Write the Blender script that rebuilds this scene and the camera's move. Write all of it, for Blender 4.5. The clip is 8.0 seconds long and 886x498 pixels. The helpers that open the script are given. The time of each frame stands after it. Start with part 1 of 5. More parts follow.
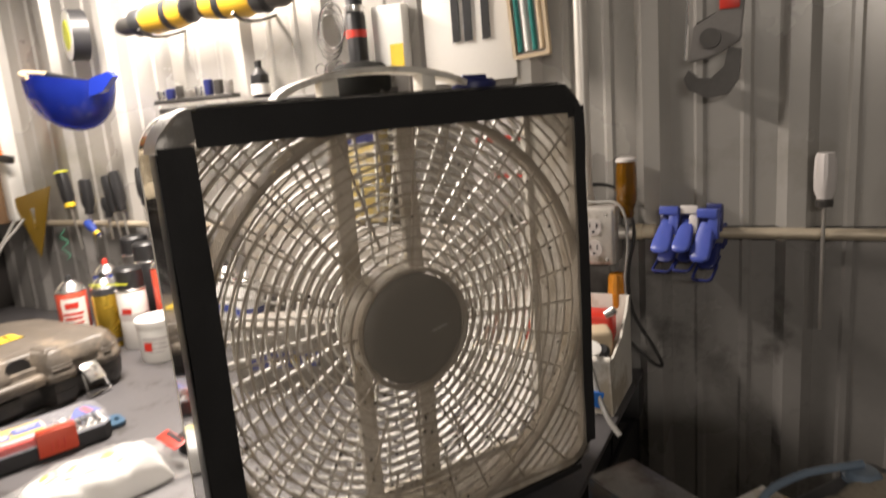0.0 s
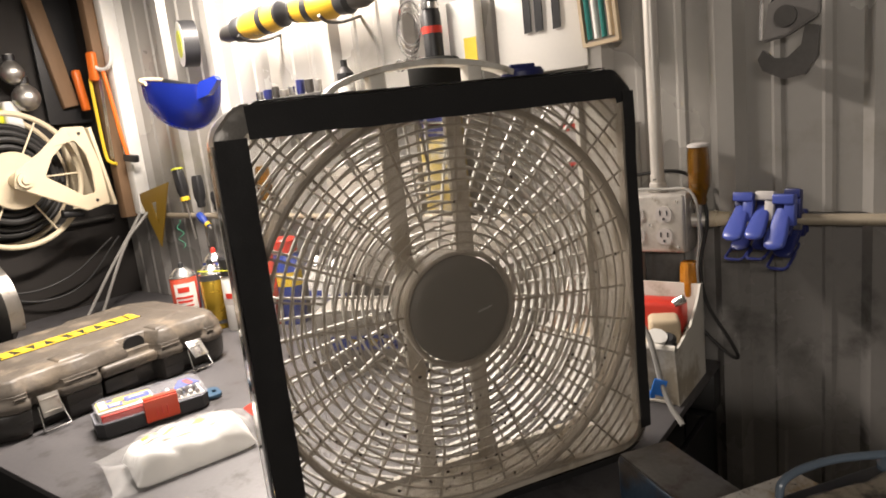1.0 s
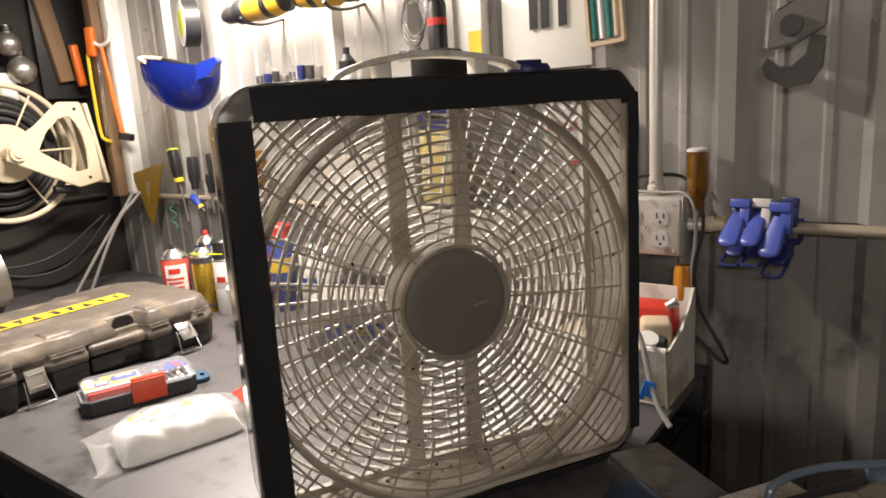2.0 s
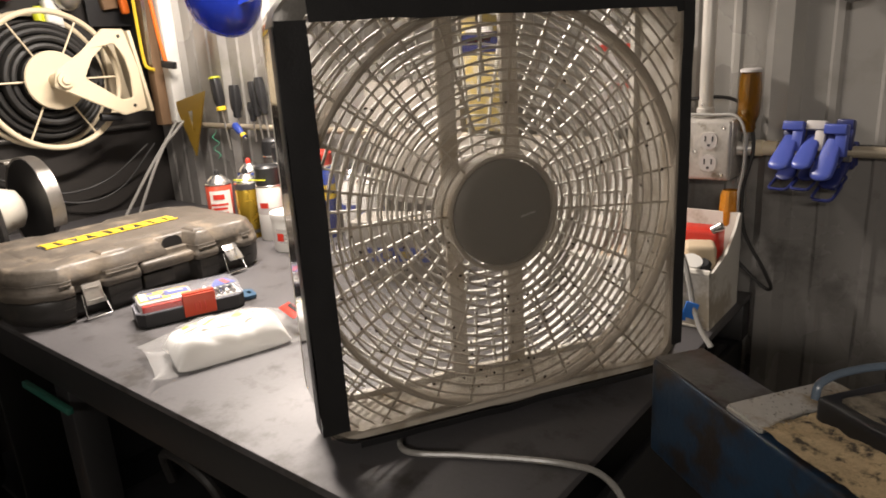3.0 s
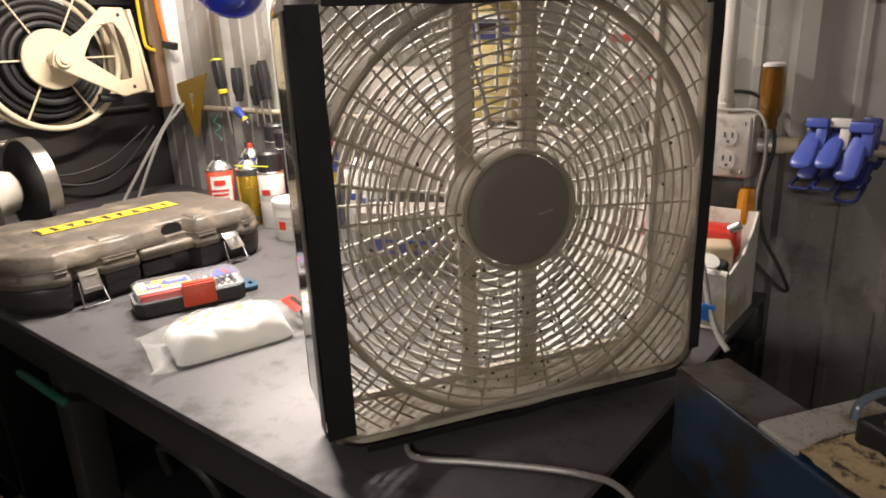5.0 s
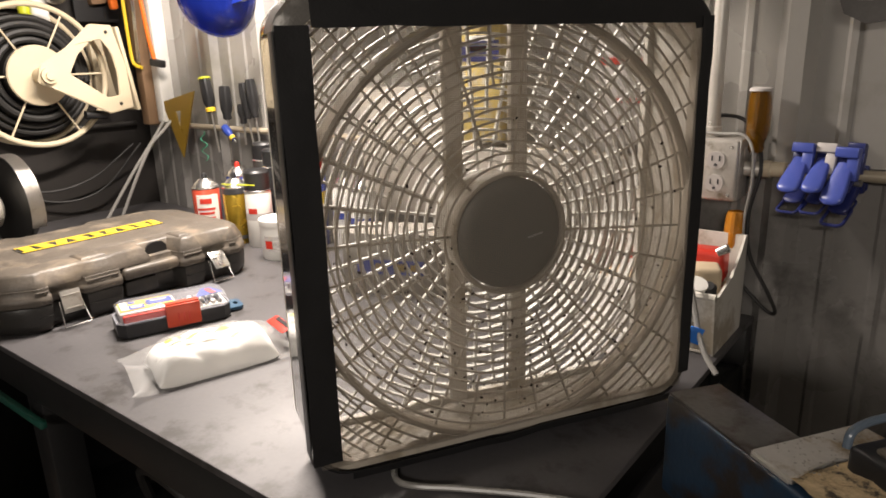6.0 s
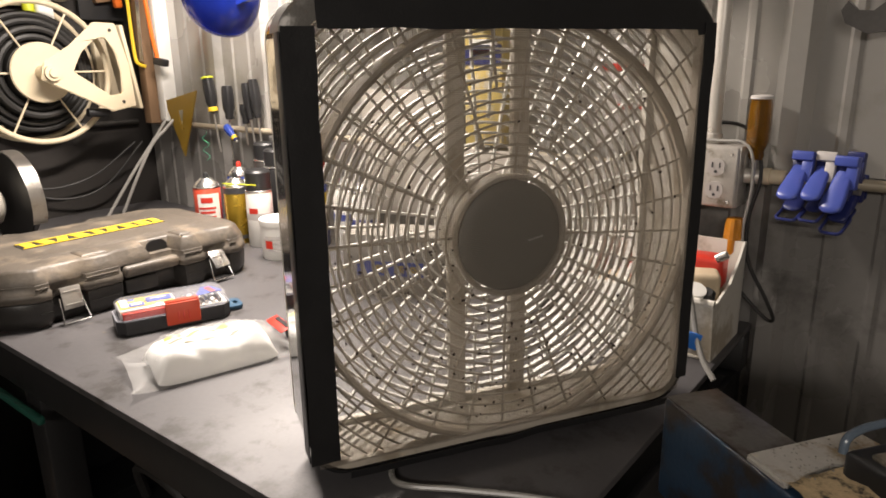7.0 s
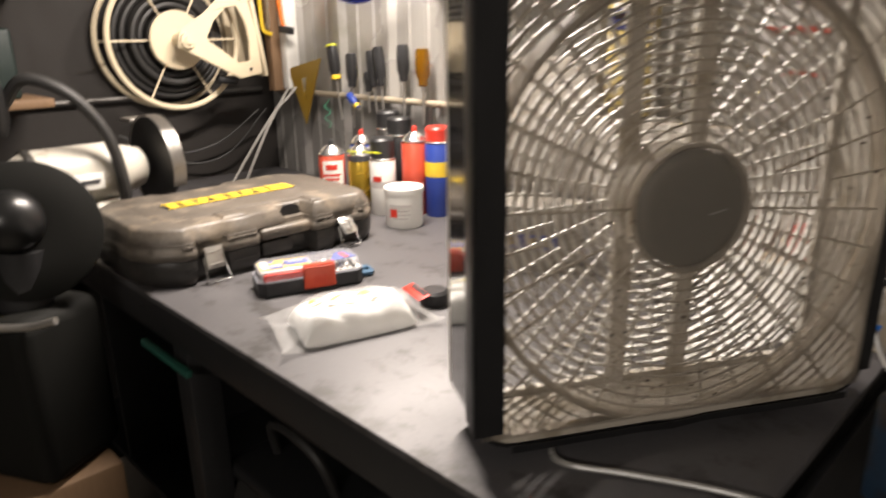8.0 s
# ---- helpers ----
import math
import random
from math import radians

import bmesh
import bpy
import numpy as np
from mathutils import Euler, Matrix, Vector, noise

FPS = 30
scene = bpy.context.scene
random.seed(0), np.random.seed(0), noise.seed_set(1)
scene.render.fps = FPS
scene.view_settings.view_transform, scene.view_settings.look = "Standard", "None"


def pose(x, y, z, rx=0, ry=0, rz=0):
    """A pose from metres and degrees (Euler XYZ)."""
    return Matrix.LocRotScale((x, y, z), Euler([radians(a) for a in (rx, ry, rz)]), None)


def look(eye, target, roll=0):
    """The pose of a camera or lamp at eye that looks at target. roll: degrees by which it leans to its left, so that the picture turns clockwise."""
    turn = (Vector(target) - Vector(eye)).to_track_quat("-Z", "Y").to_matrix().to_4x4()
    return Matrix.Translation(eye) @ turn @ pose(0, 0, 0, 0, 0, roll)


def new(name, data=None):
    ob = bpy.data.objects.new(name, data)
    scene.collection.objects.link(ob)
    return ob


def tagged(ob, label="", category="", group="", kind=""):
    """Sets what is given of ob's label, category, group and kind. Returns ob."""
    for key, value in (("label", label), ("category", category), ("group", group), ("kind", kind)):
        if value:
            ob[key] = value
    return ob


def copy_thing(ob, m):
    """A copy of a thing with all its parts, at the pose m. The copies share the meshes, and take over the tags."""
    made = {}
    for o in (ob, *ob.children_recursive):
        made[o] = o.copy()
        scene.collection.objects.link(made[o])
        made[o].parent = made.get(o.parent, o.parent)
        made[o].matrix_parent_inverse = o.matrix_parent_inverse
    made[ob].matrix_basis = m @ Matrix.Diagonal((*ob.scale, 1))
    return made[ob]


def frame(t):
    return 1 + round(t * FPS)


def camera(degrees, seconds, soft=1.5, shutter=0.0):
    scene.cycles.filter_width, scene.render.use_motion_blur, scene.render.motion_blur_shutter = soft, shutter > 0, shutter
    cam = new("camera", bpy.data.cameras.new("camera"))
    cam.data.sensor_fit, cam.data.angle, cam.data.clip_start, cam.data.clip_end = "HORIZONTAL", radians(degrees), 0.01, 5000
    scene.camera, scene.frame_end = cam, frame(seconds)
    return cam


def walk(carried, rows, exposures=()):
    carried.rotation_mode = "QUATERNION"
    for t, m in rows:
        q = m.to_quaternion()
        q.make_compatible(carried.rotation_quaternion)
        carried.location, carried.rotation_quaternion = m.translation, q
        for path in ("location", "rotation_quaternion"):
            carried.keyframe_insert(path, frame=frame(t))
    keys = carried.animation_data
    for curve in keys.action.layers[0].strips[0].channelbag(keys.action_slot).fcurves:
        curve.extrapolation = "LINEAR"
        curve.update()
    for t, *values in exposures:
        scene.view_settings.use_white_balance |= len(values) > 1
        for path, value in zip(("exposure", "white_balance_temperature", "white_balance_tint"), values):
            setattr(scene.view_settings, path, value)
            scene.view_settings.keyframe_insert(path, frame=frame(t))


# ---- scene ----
cam = camera(66.2, 8.0, soft=1.7, shutter=0.4)
PATH = [
    (0, (0.308, -0.759, 1.416), (-0.597, 0.977, 1.009), -4.6),
    (0.5, (0.38, -0.759, 1.39), (-0.697, 0.843, 0.866), -4.7),
    (1, (0.394, -0.751, 1.403), (-0.791, 0.812, 1.012), -6.4),
    (1.2, (0.387, -0.745, 1.407), (-0.753, 0.848, 1.001), -4.9),
    (2.3, (0.383, -0.759, 1.395), (-0.791, 0.805, 0.974), -2.9),
    (2.5, (0.371, -0.761, 1.379), (-0.805, 0.77, 0.859), -3.3),
    (3, (0.379, -0.783, 1.363), (-0.841, 0.699, 0.803), -3.5),
    (3.5, (0.376, -0.788, 1.356), (-0.874, 0.664, 0.781), -2.5),
    (4, (0.364, -0.781, 1.35), (-0.853, 0.687, 0.745), -0.9),
    (4.5, (0.35, -0.76, 1.365), (-0.799, 0.773, 0.789), -1.3),
    (4.7, (0.352, -0.77, 1.372), (-0.91, 0.662, 0.775), -4.4),
    (5, (0.342, -0.764, 1.368), (-0.868, 0.711, 0.767), -2.4),
    (5.2, (0.34, -0.762, 1.366), (-0.866, 0.734, 0.811), -1.9),
    (6.3, (0.334, -0.759, 1.371), (-0.849, 0.759, 0.825), -1.5),
    (6.5, (0.335, -0.761, 1.37), (-0.849, 0.76, 0.838), -1.2),
    (7, (0.336, -0.764, 1.369), (-0.851, 0.753, 0.829), -0.8),
    (7.5, (0.329, -0.778, 1.375), (-0.929, 0.681, 0.84), -1.4),
    (7.8, (0.303, -0.775, 1.379), (-1.047, 0.581, 0.798), -3.3),
    (8, (0.247, -0.804, 1.355), (-1.114, 0.53, 0.748), -0.9),
]
walk(cam, [(t, look(eye, target, roll)) for t, eye, target, roll in PATH])

# ---- light ----
world = bpy.data.worlds.new("workshop_air")
scene.world = world
world.use_nodes = True
world.node_tree.nodes["Background"].inputs[0].default_value = (0.85, 0.92, 1.0, 1)
world.node_tree.nodes["Background"].inputs[1].default_value = 0.01


def area_lamp(name, eye, target, sx, sy, watts, colour):
    data = bpy.data.lights.new(name, "AREA")
    data.shape, data.size, data.size_y, data.energy, data.color = "RECTANGLE", sx, sy, watts, colour
    ob = new(name, data)
    ob.matrix_world = look(eye, target)
    return ob


# the tube light over the bench, and an added unseen fill behind the camera
area_lamp("bench_tube_light", (-0.93, 0.17, 1.97), (-0.86, 0.18, 0.9), 0.66, 0.09, 51.0, (1.0, 0.885, 0.79))
area_lamp("room_tube_light", (1.1, -2.8, 2.1), (0.2, 0.0, 1.0), 1.2, 0.12, 26.0, (1.0, 0.9, 0.81))
scene.view_settings.exposure = 0.0


# ---- materials ----
def mat(name, colour, rough=0.5, metal=0.0, vary=0.15, scale=12.0, bump=0.0, fine=180.0, spots=None, spot_at=0.62, spot_scale=9.0,
        coat=0.0, alpha=1.0, transmit=0.0, per_object=0.0, stretch=(1, 1, 1)):
    m = bpy.data.materials.new(name)
    m.use_nodes = True
    nt = m.node_tree
    b = nt.nodes["Principled BSDF"]
    add, link = nt.nodes.new, nt.links.new
    tc, mp = add("ShaderNodeTexCoord"), add("ShaderNodeMapping")
    mp.inputs["Scale"].default_value = stretch
    link(tc.outputs["Object"], mp.inputs["Vector"])
    big, small = add("ShaderNodeTexNoise"), add("ShaderNodeTexNoise")
    big.inputs["Scale"].default_value, big.inputs["Detail"].default_value = scale, 6
    small.inputs["Scale"].default_value, small.inputs["Detail"].default_value = fine, 3
    for n in (big, small):
        link(mp.outputs[0], n.inputs["Vector"])
    mix = add("ShaderNodeMix")
    mix.data_type, mix.blend_type = "RGBA", "MIX"
    dark = tuple(c * (1 - vary) for c in colour)
    lite = tuple(min(1, c * (1 + vary)) for c in colour)
    mix.inputs[6].default_value, mix.inputs[7].default_value = (*dark, 1), (*lite, 1)
    avg = add("ShaderNodeMath")
    avg.operation = "MULTIPLY_ADD"
    link(small.outputs["Fac"], avg.inputs[0])
    avg.inputs[1].default_value = 0.5
    half = add("ShaderNodeMath")
    half.operation = "MULTIPLY"
    half.inputs[1].default_value = 0.6
    link(big.outputs["Fac"], half.inputs[0])
    link(half.outputs[0], avg.inputs[2])
    link(avg.outputs[0], mix.inputs[0])
    col = mix.outputs[2]
    if spots:
        sn, ramp, m2 = add("ShaderNodeTexNoise"), add("ShaderNodeValToRGB"), add("ShaderNodeMix")
        sn.inputs["Scale"].default_value, sn.inputs["Detail"].default_value, sn.inputs["Roughness"].default_value = spot_scale, 8, 0.65
        link(mp.outputs[0], sn.inputs["Vector"])
        ramp.color_ramp.elements[0].position, ramp.color_ramp.elements[1].position = spot_at - 0.06, spot_at + 0.06
        link(sn.outputs["Fac"], ramp.inputs[0])
        m2.data_type = "RGBA"
        link(ramp.outputs[0], m2.inputs[0])
        link(col, m2.inputs[6])
        m2.inputs[7].default_value = (*spots, 1)
        col = m2.outputs[2]
    if per_object:
        oi, hs, mr = add("ShaderNodeObjectInfo"), add("ShaderNodeHueSaturation"), add("ShaderNodeMapRange")
        mr.inputs[3].default_value, mr.inputs[4].default_value = 1 - per_object, 1 + per_object
        link(oi.outputs["Random"], mr.inputs[0])
        link(mr.outputs[0], hs.inputs["Value"])
        link(col, hs.inputs["Color"])
        col = hs.outputs[0]
    link(col, b.inputs["Base Color"])
    rr = add("ShaderNodeMapRange")
    rr.inputs[3].default_value, rr.inputs[4].default_value = max(0.02, rough - 0.1), min(1, rough + 0.12)
    link(big.outputs["Fac"], rr.inputs[0])
    link(rr.outputs[0], b.inputs["Roughness"])
    b.inputs["Metallic"].default_value = metal
    b.inputs["Coat Weight"].default_value = coat
    b.inputs["Alpha"].default_value = alpha
    b.inputs["Transmission Weight"].default_value = transmit
    if bump:
        bp = add("ShaderNodeBump")
        bp.inputs["Strength"].default_value, bp.inputs["Distance"].default_value = bump, 0.002
        link(avg.outputs[0], bp.inputs["Height"])
        link(bp.outputs[0], b.inputs["Normal"])
    return m


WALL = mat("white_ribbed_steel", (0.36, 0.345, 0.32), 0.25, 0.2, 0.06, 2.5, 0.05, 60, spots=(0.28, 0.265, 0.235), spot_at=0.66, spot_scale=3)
# the sheet below the rail has a darker grey than the one above
WALL_LOWER = mat("dark_grey_ribbed_steel", (0.2, 0.191, 0.18), 0.27, 0.0, 0.15, 3, 0.05, 60, spots=(0.08, 0.075, 0.07), spot_at=0.6, spot_scale=4)
BOARD = mat("dark_stained_plywood", (0.018, 0.015, 0.013), 0.7, 0, 0.3, 5, 0.2, 80, stretch=(1, 6, 1))
CONCRETE = mat("dusty_concrete", (0.22, 0.2, 0.17), 0.8, 0, 0.2, 3, 0.3, 90)
CEIL = mat("ceiling_steel", (0.4, 0.39, 0.37), 0.6, 0, 0.08, 3)
STEEL_TOP = mat("black_bench_steel", (0.094, 0.09, 0.093), 0.5, 0.2, 0.22, 5, 0.08, 120, spots=(0.05, 0.046, 0.044), spot_at=0.6, spot_scale=13)
BLACK_STEEL = mat("black_painted_steel", (0.02, 0.02, 0.021), 0.45, 0.1, 0.3, 9, 0.1)
WOOD = mat("raw_pine_post", (0.19, 0.115, 0.062), 0.65, 0, 0.25, 6, 0.2, 90, stretch=(1, 1, 0.12))
PIPE = mat("beige_painted_pipe", (0.42, 0.36, 0.27), 0.45, 0.2, 0.15, 20, spots=(0.2, 0.13, 0.08), spot_at=0.66, spot_scale=20)
GALV = mat("galvanised_conduit", (0.6, 0.57, 0.52), 0.36, 0.35, 0.12, 14)
CREAM = mat("cream_painted_steel", (0.66, 0.565, 0.4), 0.42, 0, 0.07, 8, 0.04, spots=(0.6, 0.5, 0.34), spot_at=0.7)
RUBBER = mat("black_rubber_hose", (0.022, 0.021, 0.02), 0.55, 0, 0.3, 15, 0.1)
WHITE_PL = mat("dusty_white_plastic", (0.66, 0.63, 0.57), 0.45, 0, 0.1, 10, 0.05, spots=(0.4, 0.35, 0.27), spot_at=0.56, spot_scale=12)
# darker than the rear grille: the front's shade is put into this colour
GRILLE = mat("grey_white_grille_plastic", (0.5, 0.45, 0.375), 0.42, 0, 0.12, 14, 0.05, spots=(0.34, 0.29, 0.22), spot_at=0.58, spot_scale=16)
# duct lip darker than the grille: dust, and shade put into the colour
DUCT = mat("dusty_shaded_duct_plastic", (0.42, 0.37, 0.3), 0.5, 0, 0.15, 14, 0.1, 150, spots=(0.3, 0.25, 0.18), spot_at=0.58, spot_scale=16)
HUB = mat("grey_hub_plastic", (0.19, 0.183, 0.168), 0.5, 0, 0.08, 12, 0.05)
SHELL = mat("dark_glossy_fan_shell", (0.025, 0.025, 0.027), 0.12, 0.3, 0.2, 6, 0.03, coat=0.6)
TAPE = mat("black_cloth_tape", (0.012, 0.012, 0.013), 0.42, 0, 0.3, 30, 0.25, 350)
SCREEN = mat("grey_screen_wire", (0.29, 0.255, 0.21), 0.5, 0.2, 0.1, 20)
BUG = mat("dead_bug", (0.03, 0.018, 0.012), 0.7, 0, 0.4, 60)
CORD = mat("clear_grey_cord", (0.3, 0.29, 0.27), 0.25, 0, 0.1, 30)
CASE = mat("dusty_black_case", (0.028, 0.026, 0.024), 0.42, 0, 0.25, 12, 0.35, 260, spots=(0.055, 0.046, 0.038), spot_at=0.58, spot_scale=14)
CASE_TOP = mat("dirt_covered_case_lid", (0.088, 0.075, 0.061), 0.46, 0, 0.6, 16, 0.6, 120, spots=(0.18, 0.147, 0.11), spot_at=0.57, spot_scale=12)
YELLOW = mat("worn_yellow", (0.72, 0.5, 0.03), 0.5, 0, 0.12, 25, spots=(0.35, 0.24, 0.05), spot_at=0.66, spot_scale=30)
CHROME = mat("bright_latch_steel", (0.75, 0.74, 0.72), 0.22, 0.95, 0.08, 20)
STEEL = mat("worn_bare_steel", (0.45, 0.43, 0.4), 0.35, 0.85, 0.2, 20, 0.1, spots=(0.25, 0.2, 0.15), spot_at=0.64, spot_scale=18)
BLACK_PL = mat("black_plastic", (0.018, 0.018, 0.019), 0.4, 0, 0.2, 20, 0.1)
RED = mat("red_plastic", (0.55, 0.035, 0.02), 0.4, 0, 0.12, 20, 0.05)
ORANGE = mat("orange_plastic", (0.75, 0.16, 0.02), 0.4, 0, 0.12, 20)
BLUE = mat("blue_label", (0.025, 0.055, 0.3), 0.4, 0, 0.1, 20)
HELMET = mat("blue_helmet_shell", (0.012, 0.028, 0.27), 0.13, 0, 0.15, 8, coat=0.7)
CLAMP_BLUE = mat("blue_clamp_plastic", (0.06, 0.088, 0.36), 0.32, 0, 0.12, 25, 0.05, spots=(0.08, 0.1, 0.4), spot_at=0.66)
NAVY = mat("navy_plastic", (0.015, 0.02, 0.1), 0.4, 0, 0.2, 25)
PALE = mat("pale_grey_plastic", (0.5, 0.47, 0.45), 0.45, 0, 0.1, 20)
CLEAR = mat("clear_lid_plastic", (0.85, 0.86, 0.95), 0.06, 0, 0.02, 10, alpha=0.14, coat=0.5)
BAG = mat("white_plastic_bag", (0.88, 0.87, 0.85), 0.25, 0, 0.05, 18, 0.7, 45)
BAG_FILM = mat("thin_clear_film", (0.85, 0.85, 0.83), 0.12, 0, 0.04, 18, 0.5, 40, alpha=0.17, coat=0.4)
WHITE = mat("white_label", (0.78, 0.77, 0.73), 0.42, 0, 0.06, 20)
GOLD = mat("gold_lacquer_can", (0.5, 0.33, 0.04), 0.25, 0.7, 0.12, 20)
RED_CAN = mat("red_can_paint", (0.62, 0.09, 0.05), 0.3, 0.1, 0.08, 20)
INK = mat("dark_print", (0.05, 0.05, 0.055), 0.5, 0, 0.1, 20)
AMBER = mat("amber_clear_handle", (0.26, 0.115, 0.006), 0.1, 0, 0.5, 40, transmit=0.6, stretch=(1, 1, 0.3))
LIME = mat("yellow_green_cap", (0.62, 0.66, 0.03), 0.4, 0, 0.1, 20)
TEAL = mat("teal_plastic", (0.02, 0.17, 0.15), 0.4, 0, 0.15, 20)
TRI = mat("mustard_square_plastic", (0.28, 0.17, 0.015), 0.3, 0, 0.2, 14, alpha=0.78)
BEAM_BLUE = mat("chipped_blue_machine_paint", (0.022, 0.052, 0.1), 0.34, 0.1, 0.4, 9, 0.25, spots=(0.035, 0.028, 0.024), spot_at=0.52, spot_scale=16)
BEAM_TOP = mat("oily_bare_casting", (0.13, 0.125, 0.12), 0.3, 0.35, 0.4, 14, 0.3, spots=(0.06, 0.045, 0.035), spot_at=0.54, spot_scale=18)
DUST = mat("tan_grinding_dust", (0.55, 0.42, 0.25), 0.8, 0, 0.45, 45, 0.8, 320, spots=(0.07, 0.055, 0.04), spot_at=0.58, spot_scale=75)
HOSE_BLUE = mat("grey_blue_hose", (0.13, 0.17, 0.22), 0.22, 0, 0.1, 30)
GREY_CABLE = mat("grey_cable", (0.3, 0.29, 0.27), 0.5, 0, 0.12, 30)
GRINDER = mat("pale_grinder_enamel", (0.5, 0.47, 0.41), 0.4, 0, 0.12, 8, 0.06, spots=(0.25, 0.18, 0.12), spot_at=0.64, spot_scale=14)
OLIVE = mat("dark_olive_machine_paint", (0.008, 0.008, 0.007), 0.7, 0.0, 0.25, 6, 0.1)
OLIVE.node_tree.nodes["Principled BSDF"].inputs["Specular IOR Level"].default_value = 0.15
PACK_YELLOW = mat("faded_yellow_pack", (0.5, 0.38, 0.11), 0.5, 0, 0.3, 30, spots=(0.5, 0.46, 0.38), spot_at=0.56, spot_scale=40)
BLACK_GLOSS = mat("glossy_black_knob", (0.01, 0.01, 0.01), 0.3, 0, 0.2, 10)
CARD = mat("beige_cardboard", (0.5, 0.4, 0.27), 0.75, 0, 0.12, 20)
BLUE_TAPE = mat("blue_masking_tape", (0.03, 0.2, 0.7), 0.5, 0, 0.1, 30)
GREEN = mat("green_wire", (0.05, 0.35, 0.2), 0.4, 0, 0.1, 30)
DARK_METAL = mat("dark_tool_steel", (0.09, 0.085, 0.08), 0.4, 0.7, 0.25, 20, 0.1)


# ---- mesh helpers ----
def bm_new():
    return bmesh.new()


def box(bm, size, at=(0, 0, 0), bevel=0.0, rot=None, seg=2):
    t = bmesh.new()
    bmesh.ops.create_cube(t, size=1.0)
    bmesh.ops.scale(t, vec=size, verts=t.verts)
    if bevel:
        bmesh.ops.bevel(t, geom=t.edges[:], offset=bevel, segments=seg, affect="EDGES", profile=0.5)
    m = Matrix.Translation(at) @ (rot or Matrix())
    bmesh.ops.transform(t, matrix=m, verts=t.verts)
    return merge(bm, t)


def merge(bm, t):
    me = bpy.data.meshes.new("tmp")
    t.to_mesh(me)
    t.free()
    bm.from_mesh(me)
    bpy.data.meshes.remove(me)
    return bm


def lathe(bm, profile, seg=28, m=None):
    """profile: (radius, height) pairs from bottom to top, turned about z."""
    m = m or Matrix()
    rings = []
    for r, z in profile:
        rings.append([bm.verts.new(m @ Vector((r * math.cos(a), r * math.sin(a), z))) for a in (2 * math.pi * i / seg for i in range(seg))]
                     if r > 1e-6 else [bm.verts.new(m @ Vector((0, 0, z)))])
    for a, b in zip(rings, rings[1:]):
        for i in range(seg):
            j = (i + 1) % seg
            f = [a[i % len(a)], a[j % len(a)], b[j % len(b)], b[i % len(b)]]
            f = list(dict.fromkeys(f))
            if len(f) > 2:
                bm.faces.new(f)
    for ring, flip in ((rings[0], True), (rings[-1], False)):
        if len(ring) > 2:
            bm.faces.new(ring[::-1] if flip else ring)
    return bm


def towards(p, q):
    """A pose at p whose z axis points to q."""
    d = Vector(q) - Vector(p)
    return Matrix.Translation(p) @ d.to_track_quat("Z", "Y").to_matrix().to_4x4(), d.length


def rod(bm, p, q, r, r2=None, seg=16):
    m, l = towards(p, q)
    return lathe(bm, [(r, 0), (r if r2 is None else r2, l)], seg, m)


def tube(bm, pts, r, seg=8, closed=False):
    """A round tube along points."""
    pts = [Vector(p) for p in pts]
    n, rings, up = len(pts), [], None
    for i, p in enumerate(pts):
        a, b = (pts[i - 1], pts[(i + 1) % n]) if closed else (pts[max(0, i - 1)], pts[min(n - 1, i + 1)])
        d = (b - a).normalized()
        if up is None:
            up = d.orthogonal().normalized()
        up = (up - d * up.dot(d)).normalized()
        side = d.cross(up)
        rings.append([bm.verts.new(p + r * (math.cos(t) * up + math.sin(t) * side)) for t in (2 * math.pi * k / seg for k in range(seg))])
    pairs = list(zip(rings, rings[1:])) + ([(rings[-1], rings[0])] if closed else [])
    for a, b in pairs:
        for k in range(seg):
            bm.faces.new((a[k], a[(k + 1) % seg], b[(k + 1) % seg], b[k]))
    if not closed:
        bm.faces.new(rings[0][::-1])
        bm.faces.new(rings[-1])
    return bm


def smooth_line(pts, n=8):
    """Catmull-Rom through points."""
    p = [Vector(q) for q in pts]
    p = [2 * p[0] - p[1]] + p + [2 * p[-1] - p[-2]]
    out = []
    for a, b, c, d in zip(p, p[1:], p[2:], p[3:]):
        for i in range(n):
            t = i / n
            out.append(0.5 * ((2 * b) + (c - a) * t + (2 * a - 5 * b + 4 * c - d) * t * t + (3 * b - a - 3 * c + d) * t ** 3))
    return out + [p[-2]]


def prism(bm, outline, depth, m=None):
    """A flat outline (x, y), thickened along z from 0 to depth."""
    m = m or Matrix()
    lo = [bm.verts.new(m @ Vector((x, y, 0))) for x, y in outline]
    hi = [bm.verts.new(m @ Vector((x, y, depth))) for x, y in outline]
    n = len(lo)
    bm.faces.new(lo[::-1])
    bm.faces.new(hi)
    for i in range(n):
        bm.faces.new((lo[i], lo[(i + 1) % n], hi[(i + 1) % n], hi[i]))
    return bm


def holed(bm, outer, inner, depth, m=None):
    """A plate between two outlines with the same number of points."""
    m = m or Matrix()
    n = len(outer)
    v = [[bm.verts.new(m @ Vector((x, y, z))) for x, y in o] for z in (0, depth) for o in (outer, inner)]
    a, b, c, d = v
    for i in range(n):
        j = (i + 1) % n
        bm.faces.new((a[j], a[i], b[i], b[j]))
        bm.faces.new((c[i], c[j], d[j], d[i]))
        bm.faces.new((a[i], a[j], c[j], c[i]))
        bm.faces.new((b[j], b[i], d[i], d[j]))
    return bm


def round_rect(w, h, r, n=6, cx=0.0, cy=0.0):
    out = []
    for sx, sy, a0 in ((1, 1, 0), (-1, 1, 90), (-1, -1, 180), (1, -1, 270)):
        for i in range(n + 1):
            a = radians(a0 + 90 * i / n)
            out.append((cx + sx * (w / 2 - r) + r * math.cos(a), cy + sy * (h / 2 - r) + r * math.sin(a)))
    return out


